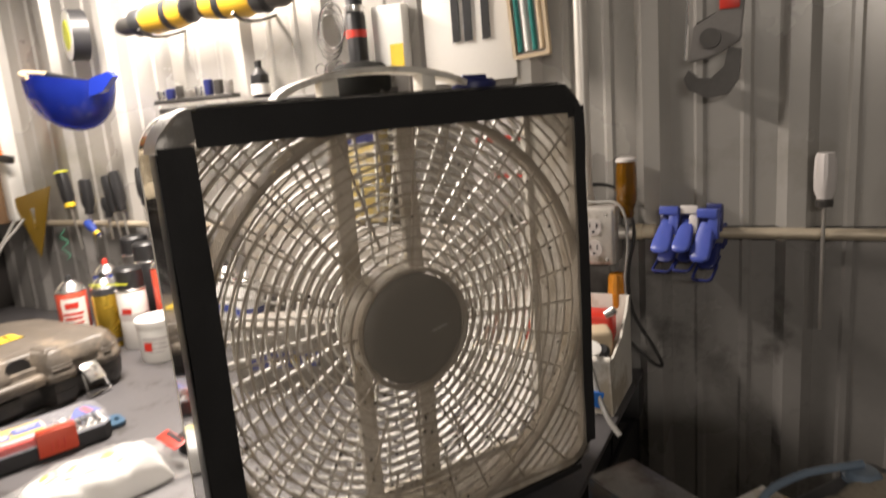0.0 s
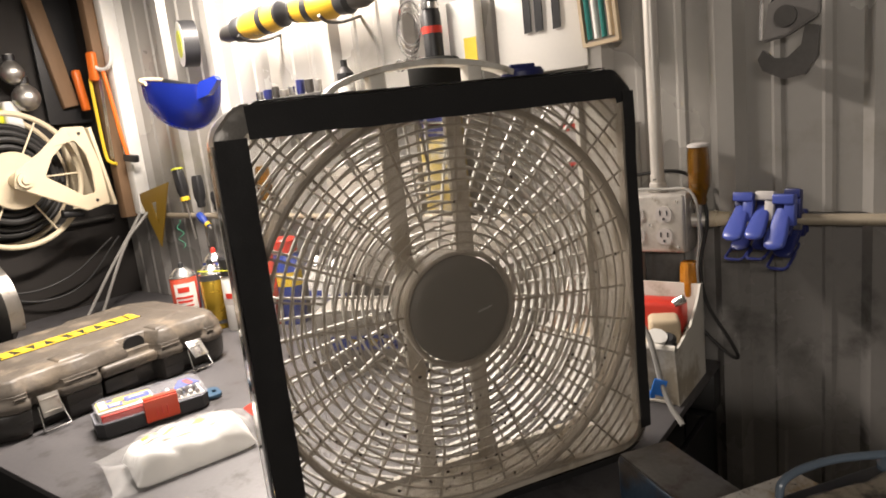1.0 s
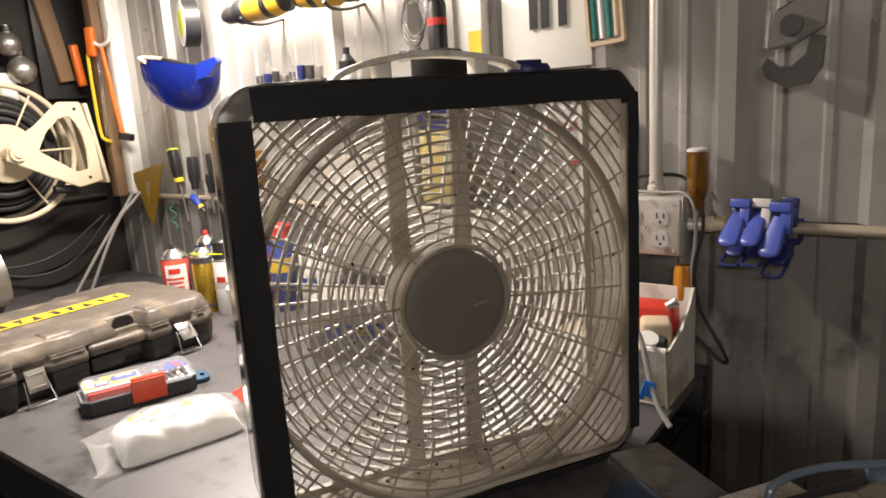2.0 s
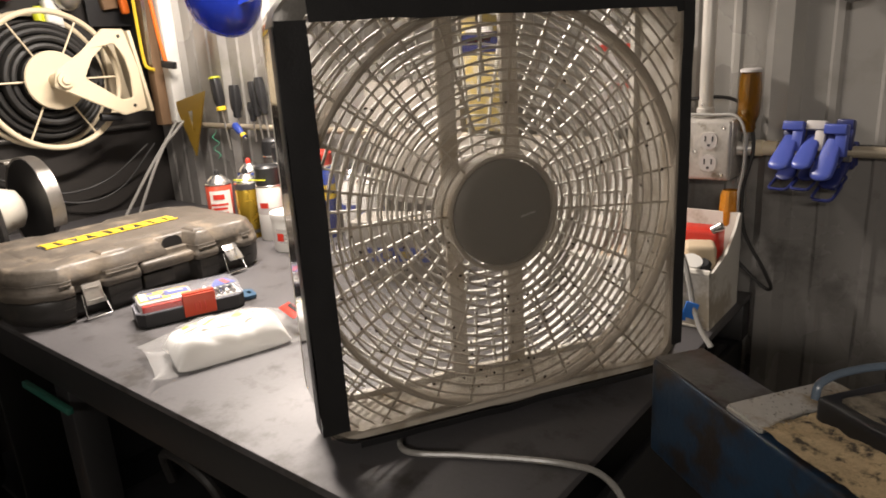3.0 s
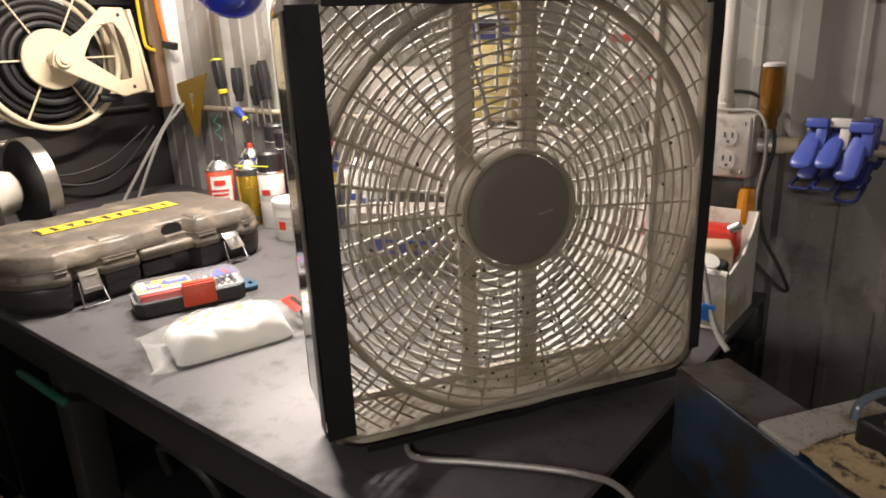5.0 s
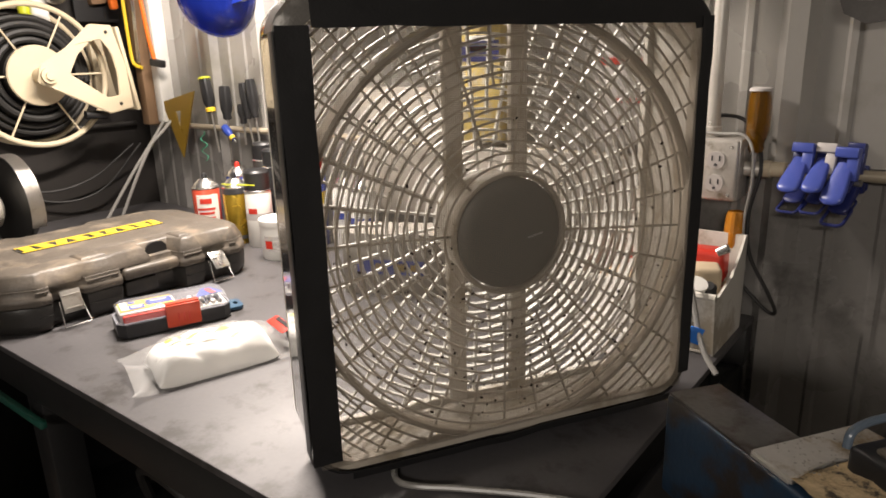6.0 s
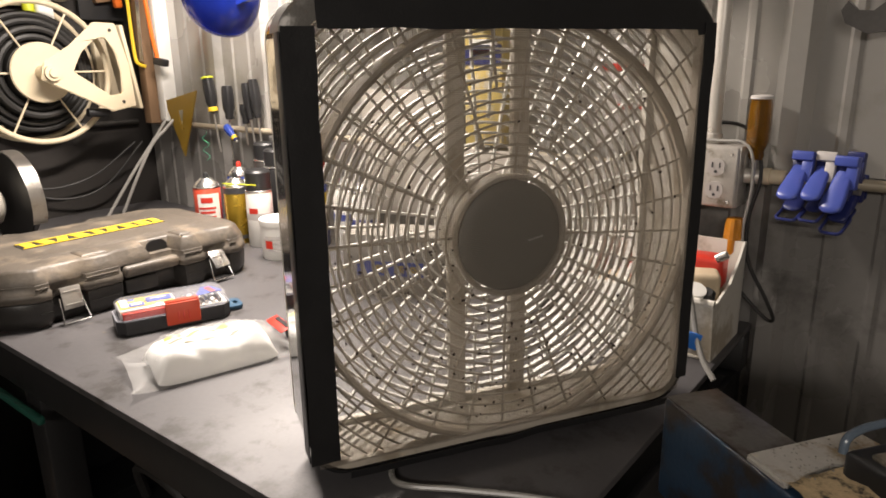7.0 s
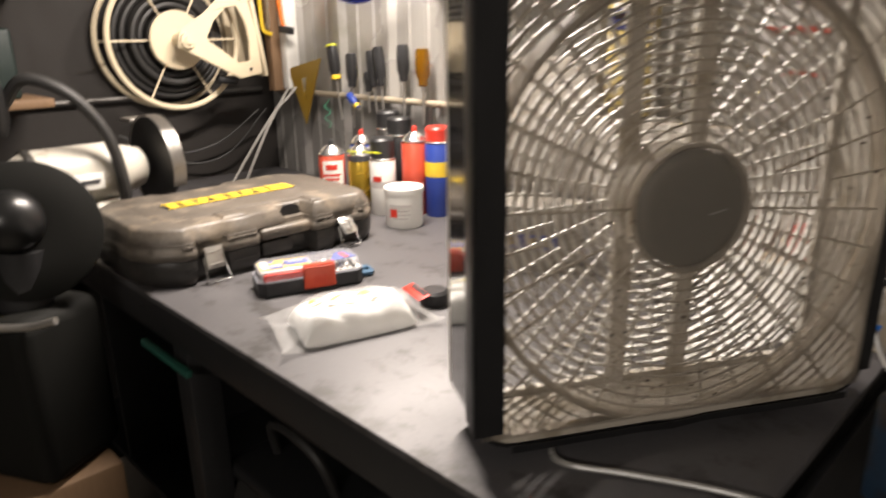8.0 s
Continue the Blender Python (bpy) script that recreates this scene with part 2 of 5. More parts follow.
def finish(name, bm, material, angle=35):
    bmesh.ops.recalc_face_normals(bm, faces=bm.faces)
    me = bpy.data.meshes.new(name)
    bm.to_mesh(me)
    bm.free()
    me.materials.append(material)
    for p in me.polygons:
        p.use_smooth = True
    me.set_sharp_from_angle(angle=radians(angle))
    return me


def part(name, bm, material, parent, label="", angle=35):
    ob = new(name, finish(name, bm, material, angle))
    ob.parent = parent
    if label:
        tagged(ob, label)
    return ob


def thing(name, m, label, category, group=""):
    ob = new(name)
    ob.empty_display_size = 0.05
    ob.matrix_world = m
    return tagged(ob, label, category, group)


def solid(name, bm, material, label, category="", kind="", group="", m=None):
    ob = new(name, finish(name, bm, material))
    if m is not None:
        ob.matrix_world = m
    return tagged(ob, label, category, group, kind)


# ---- structure ----
def ribbed_wall(name, x0, x1, y, z0, z1, material, label, pitch=0.2286, phase=0.09):
    """A trapezoid-ribbed steel sheet along x, ribs towards -y, with a flat back."""
    prof = []
    k0, k1 = math.floor((x0 - phase) / pitch) - 1, math.ceil((x1 - phase) / pitch) + 1
    for k in range(k0, k1):
        c = phase + k * pitch
        for dx, d in ((-0.03, 0), (-0.014, 0.02), (0.014, 0.02), (0.03, 0), (0.068, 0), (0.073, 0.004), (0.083, 0.004), (0.088, 0),
                      (0.142, 0), (0.147, 0.004), (0.157, 0.004), (0.162, 0)):
            if x0 < c + dx < x1:
                prof.append((c + dx, y - d))
    prof = [(x0, y)] + prof + [(x1, y), (x1, y + 0.03), (x0, y + 0.03)]
    bm = bm_new()
    prism(bm, [(px, -py) for px, py in prof], z1 - z0, Matrix.Translation((0, 0, z0)) @ Matrix.Diagonal((1, -1, 1, 1)))
    return solid(name, bm, material, label, "wall", "structure")


def slab(name, a, b, material, label, category="wall", bevel=0.0):
    size = [q - p for p, q in zip(a, b)]
    return solid(name, box(bm_new(), size, [(p + q) / 2 for p, q in zip(a, b)], bevel), material, label, category, "structure")


slab("floor", (-3.2, -3.6, -0.1), (2.6, 0.56, 0.0), CONCRETE, "dusty concrete workshop floor", "floor")
slab("ceiling", (-3.2, -3.6, 3.0), (2.6, 0.56, 3.08), CEIL, "pale steel workshop ceiling", "ceiling")
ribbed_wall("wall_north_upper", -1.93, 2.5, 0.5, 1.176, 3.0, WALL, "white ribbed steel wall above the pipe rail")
ribbed_wall("wall_north_lower", -1.93, 2.5, 0.5, 0.0, 1.174, WALL_LOWER, "dark grey ribbed steel wall below the rail")
slab("wall_west", (-2.01, -3.6, 0), (-1.94, 0.53, 3.0), BOARD, "dark stained plywood side wall hung with tools")
slab("wall_east", (2.5, -3.6, 0), (2.56, 0.53, 3.0), CEIL, "plain steel end wall")
slab("wall_south", (-1.94, -3.6, 0), (2.5, -3.54, 3.0), CEIL, "plain steel wall behind")

bm = bm_new()
tube(bm, [(-1.86, 0.468, 1.178), (0.03, 0.468, 1.17)], 0.0085, 12)
tube(bm, [(0.03, 0.468, 1.17), (1.4, 0.468, 1.166)], 0.0095, 12)
solid("pipe_rail", bm, PIPE, "beige painted pipe rail along the ribbed wall", "rail", "structure")
bm = bm_new()
tube(bm, [(-1.925, 0.45, 1.178), (-1.925, -0.6, 1.178)], 0.009, 10)
solid("pipe_rail_west", bm, DARK_METAL, "dull pipe rail along the dark side wall", "rail", "structure")
bm = bm_new()
box(bm, (0.04, 0.05, 1.8), (-1.742, 0.462, 2.085), 0.008)
solid("corner_trim", bm, WHITE, "bright white steel corner trim post", "trim", "structure")
bm = bm_new()
box(bm, (0.04, 0.07, 1.81), (-1.784, 0.444, 2.085), 0.004)
solid("wood_post", bm, WOOD, "raw brown timber post beside the corner", "post", "structure")


# ---- the bench ----
GREEN_DARK = mat("dull_green_paint", (0.015, 0.09, 0.065), 0.5, 0, 0.2, 15)
def workbench():
    b = thing("workbench", pose(-0.9, 0.06, 0), "heavy workbench with a dark steel top, smudged and worn", "workbench")
    bm = box(bm_new(), (1.998, 0.855, 0.012), (-0.031, -0.0025, 0.894), 0.002)
    part("top_plate", bm, STEEL_TOP, b, "smudged dark steel plate")
    bm = box(bm_new(), (1.998, 0.04, 0.07), (-0.031, -0.406, 0.852), 0.003)
    part("front_rail", bm, BLACK_STEEL, b)
    part("back_rail", box(bm_new(), (1.998, 0.04, 0.07), (-0.031, 0.4, 0.852), 0.003), BLACK_STEEL, b)
    for x in (-0.95, 0.0, 0.93):
        for y in (-0.39, 0.39):
            part("leg", box(bm_new(), (0.06, 0.06, 0.816), (x, y, 0.408), 0.004), BLACK_STEEL, b)
    part("lower_shelf", box(bm_new(), (1.9, 0.72, 0.02), (-0.015, 0, 0.25), 0.003), BLACK_STEEL, b)
    part("end_panel", box(bm_new(), (0.02, 0.72, 0.55), (-0.6, 0, 0.535), 0.003), BLACK_STEEL, b)
    # two added sheets, no known bench parts, to keep the space below dark
    part("side_panel", box(bm_new(), (0.012, 0.78, 0.56), (0.955, 0, 0.535), 0.002), BLACK_STEEL, b, "added dark sheet that blackens the space at the bench end")
    part("back_panel", box(bm_new(), (1.5, 0.012, 0.56), (0.17, 0.36, 0.535), 0.002), BLACK_STEEL, b, "added dark sheet that hides the lit wall behind the bench")
    bm = box(bm_new(), (0.2, 0.012, 0.014), (0, 0, 0), 0.003)
    tag = part("tool_hook_strip", bm, GREEN_DARK, b, "dull green strip under the top")
    tag.location = (-0.03, -0.435, 0.79)
    return b


workbench()


# ---- the box fan ----
FAN = pose(-0.0545, -0.118, 0.9, 0, 0, 59.46)
UP = Matrix.Rotation(radians(90), 4, "X")
FC, FZ, HX, HZ = -0.003, 0.2755, -0.0045, 0.2685


def in_frame(x, z, half_w=0.236, half_h=0.243):
    return abs(x - FC) < half_w and abs(z - FZ) < half_h


def arc_runs(r, seg, inside):
    """The stretches of a circle about the hub that lie inside the frame."""
    pts = [(HX + r * math.cos(a), HZ + r * math.sin(a)) for a in (2 * math.pi * i / seg for i in range(seg))]
    flags = [inside(*p) for p in pts]
    if all(flags):
        return [pts], True
    runs, cur = [], []
    start = flags.index(False)
    for i in range(seg + 1):
        k = (start + i) % seg
        if flags[k]:
            cur.append(pts[k])
        elif cur:
            runs.append(cur)
            cur = []
    return [c for c in runs if len(c) > 1], False


def dish(r):
    """The front grille is dished: the hub sits deeper than the outer rings."""
    return 0.006 + 0.015 * min(1.0, max(0.0, (0.243 - r) / 0.173))


def spoke_reach(a, r_in):
    far = r_in
    while in_frame(HX + (far + 0.004) * math.cos(a), HZ + (far + 0.004) * math.sin(a)) and far < 0.34:
        far += 0.004
    return far


def front_grille(radii, wire):
    """Round wires: rings, and spokes that start at the hub, midway, or near the rim by turns."""
    bm = bm_new()
    for r in radii:
        runs, whole = arc_runs(r, 84 if r < 0.24 else 120, in_frame)
        for run in runs:
            tube(bm, [(x, dish(r), z) for x, z in run], wire, 6, whole)
    for k in range(32):
        a = radians(41.5 + 11.25 * k)
        r_in = 0.0725 if k % 4 == 0 else (0.107 if k % 2 == 0 else 0.17)
        far = spoke_reach(a, r_in)
        c, q = math.cos(a), math.sin(a)
        for r0, r1 in ((r_in, min(far, 0.242)), (0.248, far)):
            if r1 - r0 > 0.01:
                tube(bm, [(HX + r * c, dish(r) + 0.0015, HZ + r * q) for r in (r0, (r0 + r1) / 2, r1)], wire * 1.1, 6)
    return bm


def slat(bm, pts, dirs, thick, y0, y1, closed):
    """A flat moulded rib: thin across, deep along the air flow."""
    rows = []
    for (x, z), (dx, dz) in zip(pts, dirs):
        rows.append([bm.verts.new((x + dx * s, y, z + dz * s)) for s, y in ((-thick, y0), (thick, y0), (thick, y1), (-thick, y1))])
    for a, b in list(zip(rows, rows[1:])) + ([(rows[-1], rows[0])] if closed else []):
        for k in range(4):
            bm.faces.new((a[k], a[(k + 1) % 4], b[(k + 1) % 4], b[k]))
    if not closed:
        bm.faces.new(rows[0][::-1])
        bm.faces.new(rows[-1])


def rear_grille(y, radii, spokes, r_in, turn):
    bm = bm_new()
    for r in radii:
        runs, whole = arc_runs(r, 72 if r < 0.24 else 110, in_frame)
        for run in runs:
            slat(bm, run, [((x - HX) / r, (z - HZ) / r) for x, z in run], 0.0013, y - 0.007, y, whole)
    for k in range(spokes):
        a = 2 * math.pi * k / spokes + turn
        c, q = math.cos(a), math.sin(a)
        start = r_in if k % 2 else 0.13
        far = spoke_reach(a, start)
        slat(bm, [(HX + start * c, HZ + start * q), (HX + far * c, HZ + far * q)], [(-q, c)] * 2, 0.0014, y - 0.0055, y - 0.0005, False)
    return bm


def box_fan():
    f = thing("box_fan", FAN, "box fan with taped insect screen standing on the workbench", "fan")
    w, h, d = 0.506, 0.515, 0.105
    at = lambda y: Matrix.Translation((0, y, 0)) @ UP  # noqa: E731
    outer = round_rect(w, h, 0.045, 7, FC, FZ)
    part("shell", holed(bm_new(), outer, round_rect(w - 0.006, h - 0.006, 0.043, 7, FC, FZ), d - 0.012, at(d - 0.009)), SHELL, f, "dark glossy outer shell")
    part("liner", holed(bm_new(), round_rect(w - 0.008, h - 0.008, 0.042, 7, FC, FZ), round_rect(w - 0.016, h - 0.016, 0.04, 7, FC, FZ), d - 0.026, at(d - 0.013)),
         WHITE_PL, f, "pale inside of the housing")
    part("front_frame", holed(bm_new(), round_rect(w - 0.012, h - 0.014, 0.042, 7, FC, FZ), round_rect(w - 0.034, h - 0.034, 0.03, 7, FC, FZ), 0.012, at(0.012)), GRILLE, f, "dirty pale front frame")
    part("back_frame", holed(bm_new(), outer, round_rect(w - 0.03, h - 0.03, 0.03, 7, FC, FZ), 0.01, at(d)), WHITE_PL, f)
    # the round duct mouth
    ring = Matrix.Translation((HX, 0.0, HZ)) @ Matrix.Rotation(radians(-90), 4, "X")
    bm = bm_new()
    n = 72
    prof = [(0.2395, 0.009), (0.2415, 0.003), (0.2445, 0.001), (0.248, 0.003), (0.2485, 0.034), (0.2465, 0.034), (0.2435, 0.014)]
    rows = [[bm.verts.new(ring @ Vector((r * math.cos(a), r * math.sin(a), z))) for r, z in prof] for a in (2 * math.pi * i / n for i in range(n))]
    for i in range(n):
        a, b = rows[i], rows[(i + 1) % n]
        for k in range(7):
            bm.faces.new((a[k], a[(k + 1) % 7], b[(k + 1) % 7], b[k]))
    part("duct_ring", bm, DUCT, f, "dusty brown-grey duct lip with shade in its colour")
    radii = [0.0815 + 0.0126 * i for i in range(13)] + [0.2605 + 0.0126 * i for i in range(6)]
    part("front_grille", front_grille(radii, 0.0015), GRILLE, f, "moulded grille of rings and spokes")
    radii = [0.05 + 0.0125 * i for i in range(24)]
    # plain white here puts the backlight into the rear grille's colour
    part("back_grille", rear_grille(d - 0.002, radii, 48, 0.045, 0.2), WHITE, f, "moulded rear grille, whiter than the front as if lit from behind")
    for x in (-0.043, 0.043):
        part("motor_strut", box(bm_new(), (0.023, 0.012, h - 0.03), (HX + x, d - 0.02, FZ), 0.003), WHITE_PL, f)
    part("motor", lathe(bm_new(), [(0.0, 0.0), (0.058, 0.0), (0.066, 0.008), (0.066, 0.05), (0.05, 0.066), (0, 0.066)], 40, ring @ Matrix.Translation((0, 0, 0.034))), WHITE_PL, f)
    hub = part("hub_plate", lathe(bm_new(), [(0.0, 0.0), (0.05, 0.0005), (0.0615, 0.0025), (0.0655, 0.006), (0.0655, 0.016), (0, 0.016)], 56, ring @ Matrix.Translation((0, 0, 0.0145))), HUB, f, "plain grey hub plate")
    bm = bm_new()
    n = 56
    prof = [(0.0672, 0.018), (0.0695, 0.0155), (0.0725, 0.0165), (0.0735, 0.021), (0.0695, 0.036)]
    rows = [[bm.verts.new(ring @ Vector((r * math.cos(a), r * math.sin(a), z))) for r, z in prof] for a in (2 * math.pi * i / n for i in range(n))]
    for i in range(n):
        a, b = rows[i], rows[(i + 1) % n]
        for k in range(5):
            bm.faces.new((a[k], a[(k + 1) % 5], b[(k + 1) % 5], b[k]))
    part("hub_rim", bm, GRILLE, f)
    bm = box(bm_new(), (0.02, 0.0008, 0.0022), (HX + 0.03, 0.0142, HZ - 0.004), 0, Matrix.Rotation(radians(-12), 4, "Y"))
    part("hub_mark", bm, PALE, hub)
    # insect screen: fine crossed wires
    bm = bm_new()
    x0, x1, z0, z1, pitch, t = FC - 0.244, FC + 0.244, 0.034, 0.526, 0.0021, 0.00017
    for k in range(int((x1 - x0) / pitch)):
        x = x0 + k * pitch
        box(bm, (2 * t, 2 * t, z1 - z0), (x, -0.0022, (z0 + z1) / 2))
    for k in range(int((z1 - z0) / pitch)):
        z = z0 + k * pitch
        box(bm, (x1 - x0, 2 * t, 2 * t), ((x0 + x1) / 2, -0.0026, z))
    tagged(part("insect_screen", bm, SCREEN, f, "fine grey insect screen over the front"), kind="stuff")
    # tape along three sides
    def strip(u0, u1, zz0, zz1, wob):
        bm = box(bm_new(), (u1 - u0, 0.0012, zz1 - zz0), ((u0 + u1) / 2, -0.0042, (zz0 + zz1) / 2))
        bmesh.ops.subdivide_edges(bm, edges=bm.edges[:], cuts=10, use_grid_fill=True)
        for v in bm.verts:
            v.co.x += wob * noise.noise(v.co * 18)
            v.co.z += wob * noise.noise(v.co * 18 + Vector((5, 3, 1)))
            v.co.y -= abs(0.0012 * noise.noise(v.co * 30 + Vector((1, 8, 4))))
        return bm
    part("tape", strip(-0.222, 0.221, 0.4975, 0.5315, 0.002), TAPE, f, "black tape strip along the top")
    part("tape", strip(-0.2565, -0.2245, 0.041, 0.5, 0.0018), TAPE, f, "black tape strip down the side")
    part("tape", strip(0.2335, 0.2495, 0.052, 0.505, 0.0016), TAPE, f, "narrow black tape strip down the side")
    part("tape", box(bm_new(), (0.0012, 0.03, 0.45), (-0.2575, 0.0105, 0.27), 0.0004), TAPE, f)
    part("tape", box(bm_new(), (0.42, 0.03, 0.0012), (0.0, 0.0105, 0.5345), 0.0004), TAPE, f)
    part("screen_fold", strip(-0.215, 0.222, 0.0165, 0.0245, 0.004), TAPE, f, "ragged folded screen edge along the bottom")
    # the screen's folds at the upper corners
    for sx in (-1, 1):
        bm = bm_new()
        cx = FC + sx * (w / 2 - 0.045)
        rows = []
        for i in range(9):
            a = radians(8 + 74 * i / 8)
            r = 0.0465
            rows.append([bm.verts.new((cx + sx * (r + q) * math.cos(a), y, FZ + h / 2 - 0.045 + (r + q) * math.sin(a)))
                         for y, q in ((0.06, 0.0), (0.03, 0.0012 * math.sin(i * 2.1)), (0.0, 0.001 * math.sin(i * 1.3)), (-0.003, -0.004), (-0.0035, -0.016), (-0.003, -0.026))])
        for a, b in zip(rows, rows[1:]):
            for k in range(5):
                bm.faces.new((a[k], a[k + 1], b[k + 1], b[k]))
        part("screen_fold", bm, FOLD if sx < 0 else TAPE, f, "screen folded over the rounded corner" if sx < 0 else "black tape folded over the rounded corner")
    # carrying handle and switch on top
    arch = [(-0.13, 0.527), (-0.115, 0.542), (-0.085, 0.553), (-0.045, 0.56), (0.0, 0.5625), (0.045, 0.56), (0.085, 0.553), (0.115, 0.542), (0.13, 0.527)]
    line = [(q.x, q.z) for q in smooth_line([(x, 0, z) for x, z in arch], 5)]
    bm = bm_new()
    slat(bm, line, [(x * 1.6, 1.0) if abs(x) > 0.1 else (0.0, 1.0) for x, z in line], 0.0036, 0.05, 0.078, False)
    bmesh.ops.bevel(bm, geom=bm.edges[:], offset=0.0012, segments=1, affect="EDGES")
    part("handle", bm, WHITE_PL, f, "white arched carrying handle")
    for x in (-0.062, 0.062):
        part("handle_post", box(bm_new(), (0.02, 0.022, 0.028), (x, 0.064, 0.545), 0.003), WHITE_PL, f)
    part("handle_plate", box(bm_new(), (0.26, 0.04, 0.003), (0, 0.064, 0.5345), 0.001), WHITE_PL, f)
    k = part("switch_knob", lathe(bm_new(), [(0.027, 0.0), (0.027, 0.009), (0.024, 0.013), (0, 0.013)], 24, pose(0.135, 0.066, 0.5335)), NAVY, f, "dark blue rotary switch")
    part("knob_grip", box(bm_new(), (0.036, 0.007, 0.007), (0.135, 0.066, 0.549), 0.002), NAVY, k)
    # added black bar that stands for the dark gap beneath the fan
    part("base_bar", box(bm_new(), (0.4, 0.06, 0.0178), (FC - 0.01, 0.066, 0.009), 0.004), BLACK_PL, f)
    # dead bugs caught on the screen
    rnd = random.Random(4)
    bm = bm_new()
    for k in range(520):
        a, r = rnd.gauss(4.4, 1.3), 0.076 + 0.15 * rnd.random() ** 0.8
        x, z, s = HX + r * math.cos(a), HZ + r * math.sin(a), 0.0005 + 0.0013 * rnd.random() ** 4
        box(bm, (2.2 * s, 1.2 * s, 1.3 * s), (x, -0.003, z), 0, Matrix.Rotation(rnd.uniform(0, 3), 4, "Y"))
    bugs = part("insect_specks", bm, BUG, f, "dead bugs and specks stuck to the screen")
    tagged(bugs, kind="stuff")
    return f


FOLD = mat("grey_folded_screen", (0.2, 0.19, 0.175), 0.35, 0.4, 0.3, 60, 0.3, 500)
box_fan()
bm = bm_new()
tube(bm, smooth_line([(-0.16, -0.235, 0.904), (-0.123, -0.267, 0.904), (-0.06, -0.236, 0.904), (0.0, -0.205, 0.904), (0.05, -0.186, 0.9045), (0.09, -0.184, 0.906),
                      (0.125, -0.2, 0.893), (0.145, -0.22, 0.84), (0.15, -0.23, 0.7), (0.14, -0.23, 0.4), (0.12, -0.23, 0.01)], 8), 0.0038, 8)
solid("power_cord", bm, CORD, "translucent grey power cord lying on the bench", "cord")


# ---- things on the bench ----
def inset_ring(pts, d):
    """A closed outline (anticlockwise) moved inwards by d."""
    out, n = [], len(pts)
    for i in range(n):
        (ax, ay), (bx, by), (cx, cy) = pts[i - 1], pts[i], pts[(i + 1) % n]
        u, v = Vector((bx - ax, by - ay)).normalized(), Vector((cx - bx, cy - by)).normalized()
        nu, nv = Vector((-u.y, u.x)), Vector((-v.y, v.x))
        m = nu + nv
        k = d / max(0.35, 1 + nu.dot(nv))
        out.append((bx + m.x * k, by + m.y * k))
    return out


def loft(bm, outline, levels):
    """Stacked insets of one outline: (height, inset) pairs, closed below and above."""
    rows = [[bm.verts.new((x, y, z)) for x, y in inset_ring(outline, d)] for z, d in levels]
    n = len(outline)
    bm.faces.new(rows[0][::-1])
    bm.faces.new(rows[-1])
    for a, b in zip(rows, rows[1:]):
        for i in range(n):
            bm.faces.new((a[i], a[(i + 1) % n], b[(i + 1) % n], b[i]))
    return bm


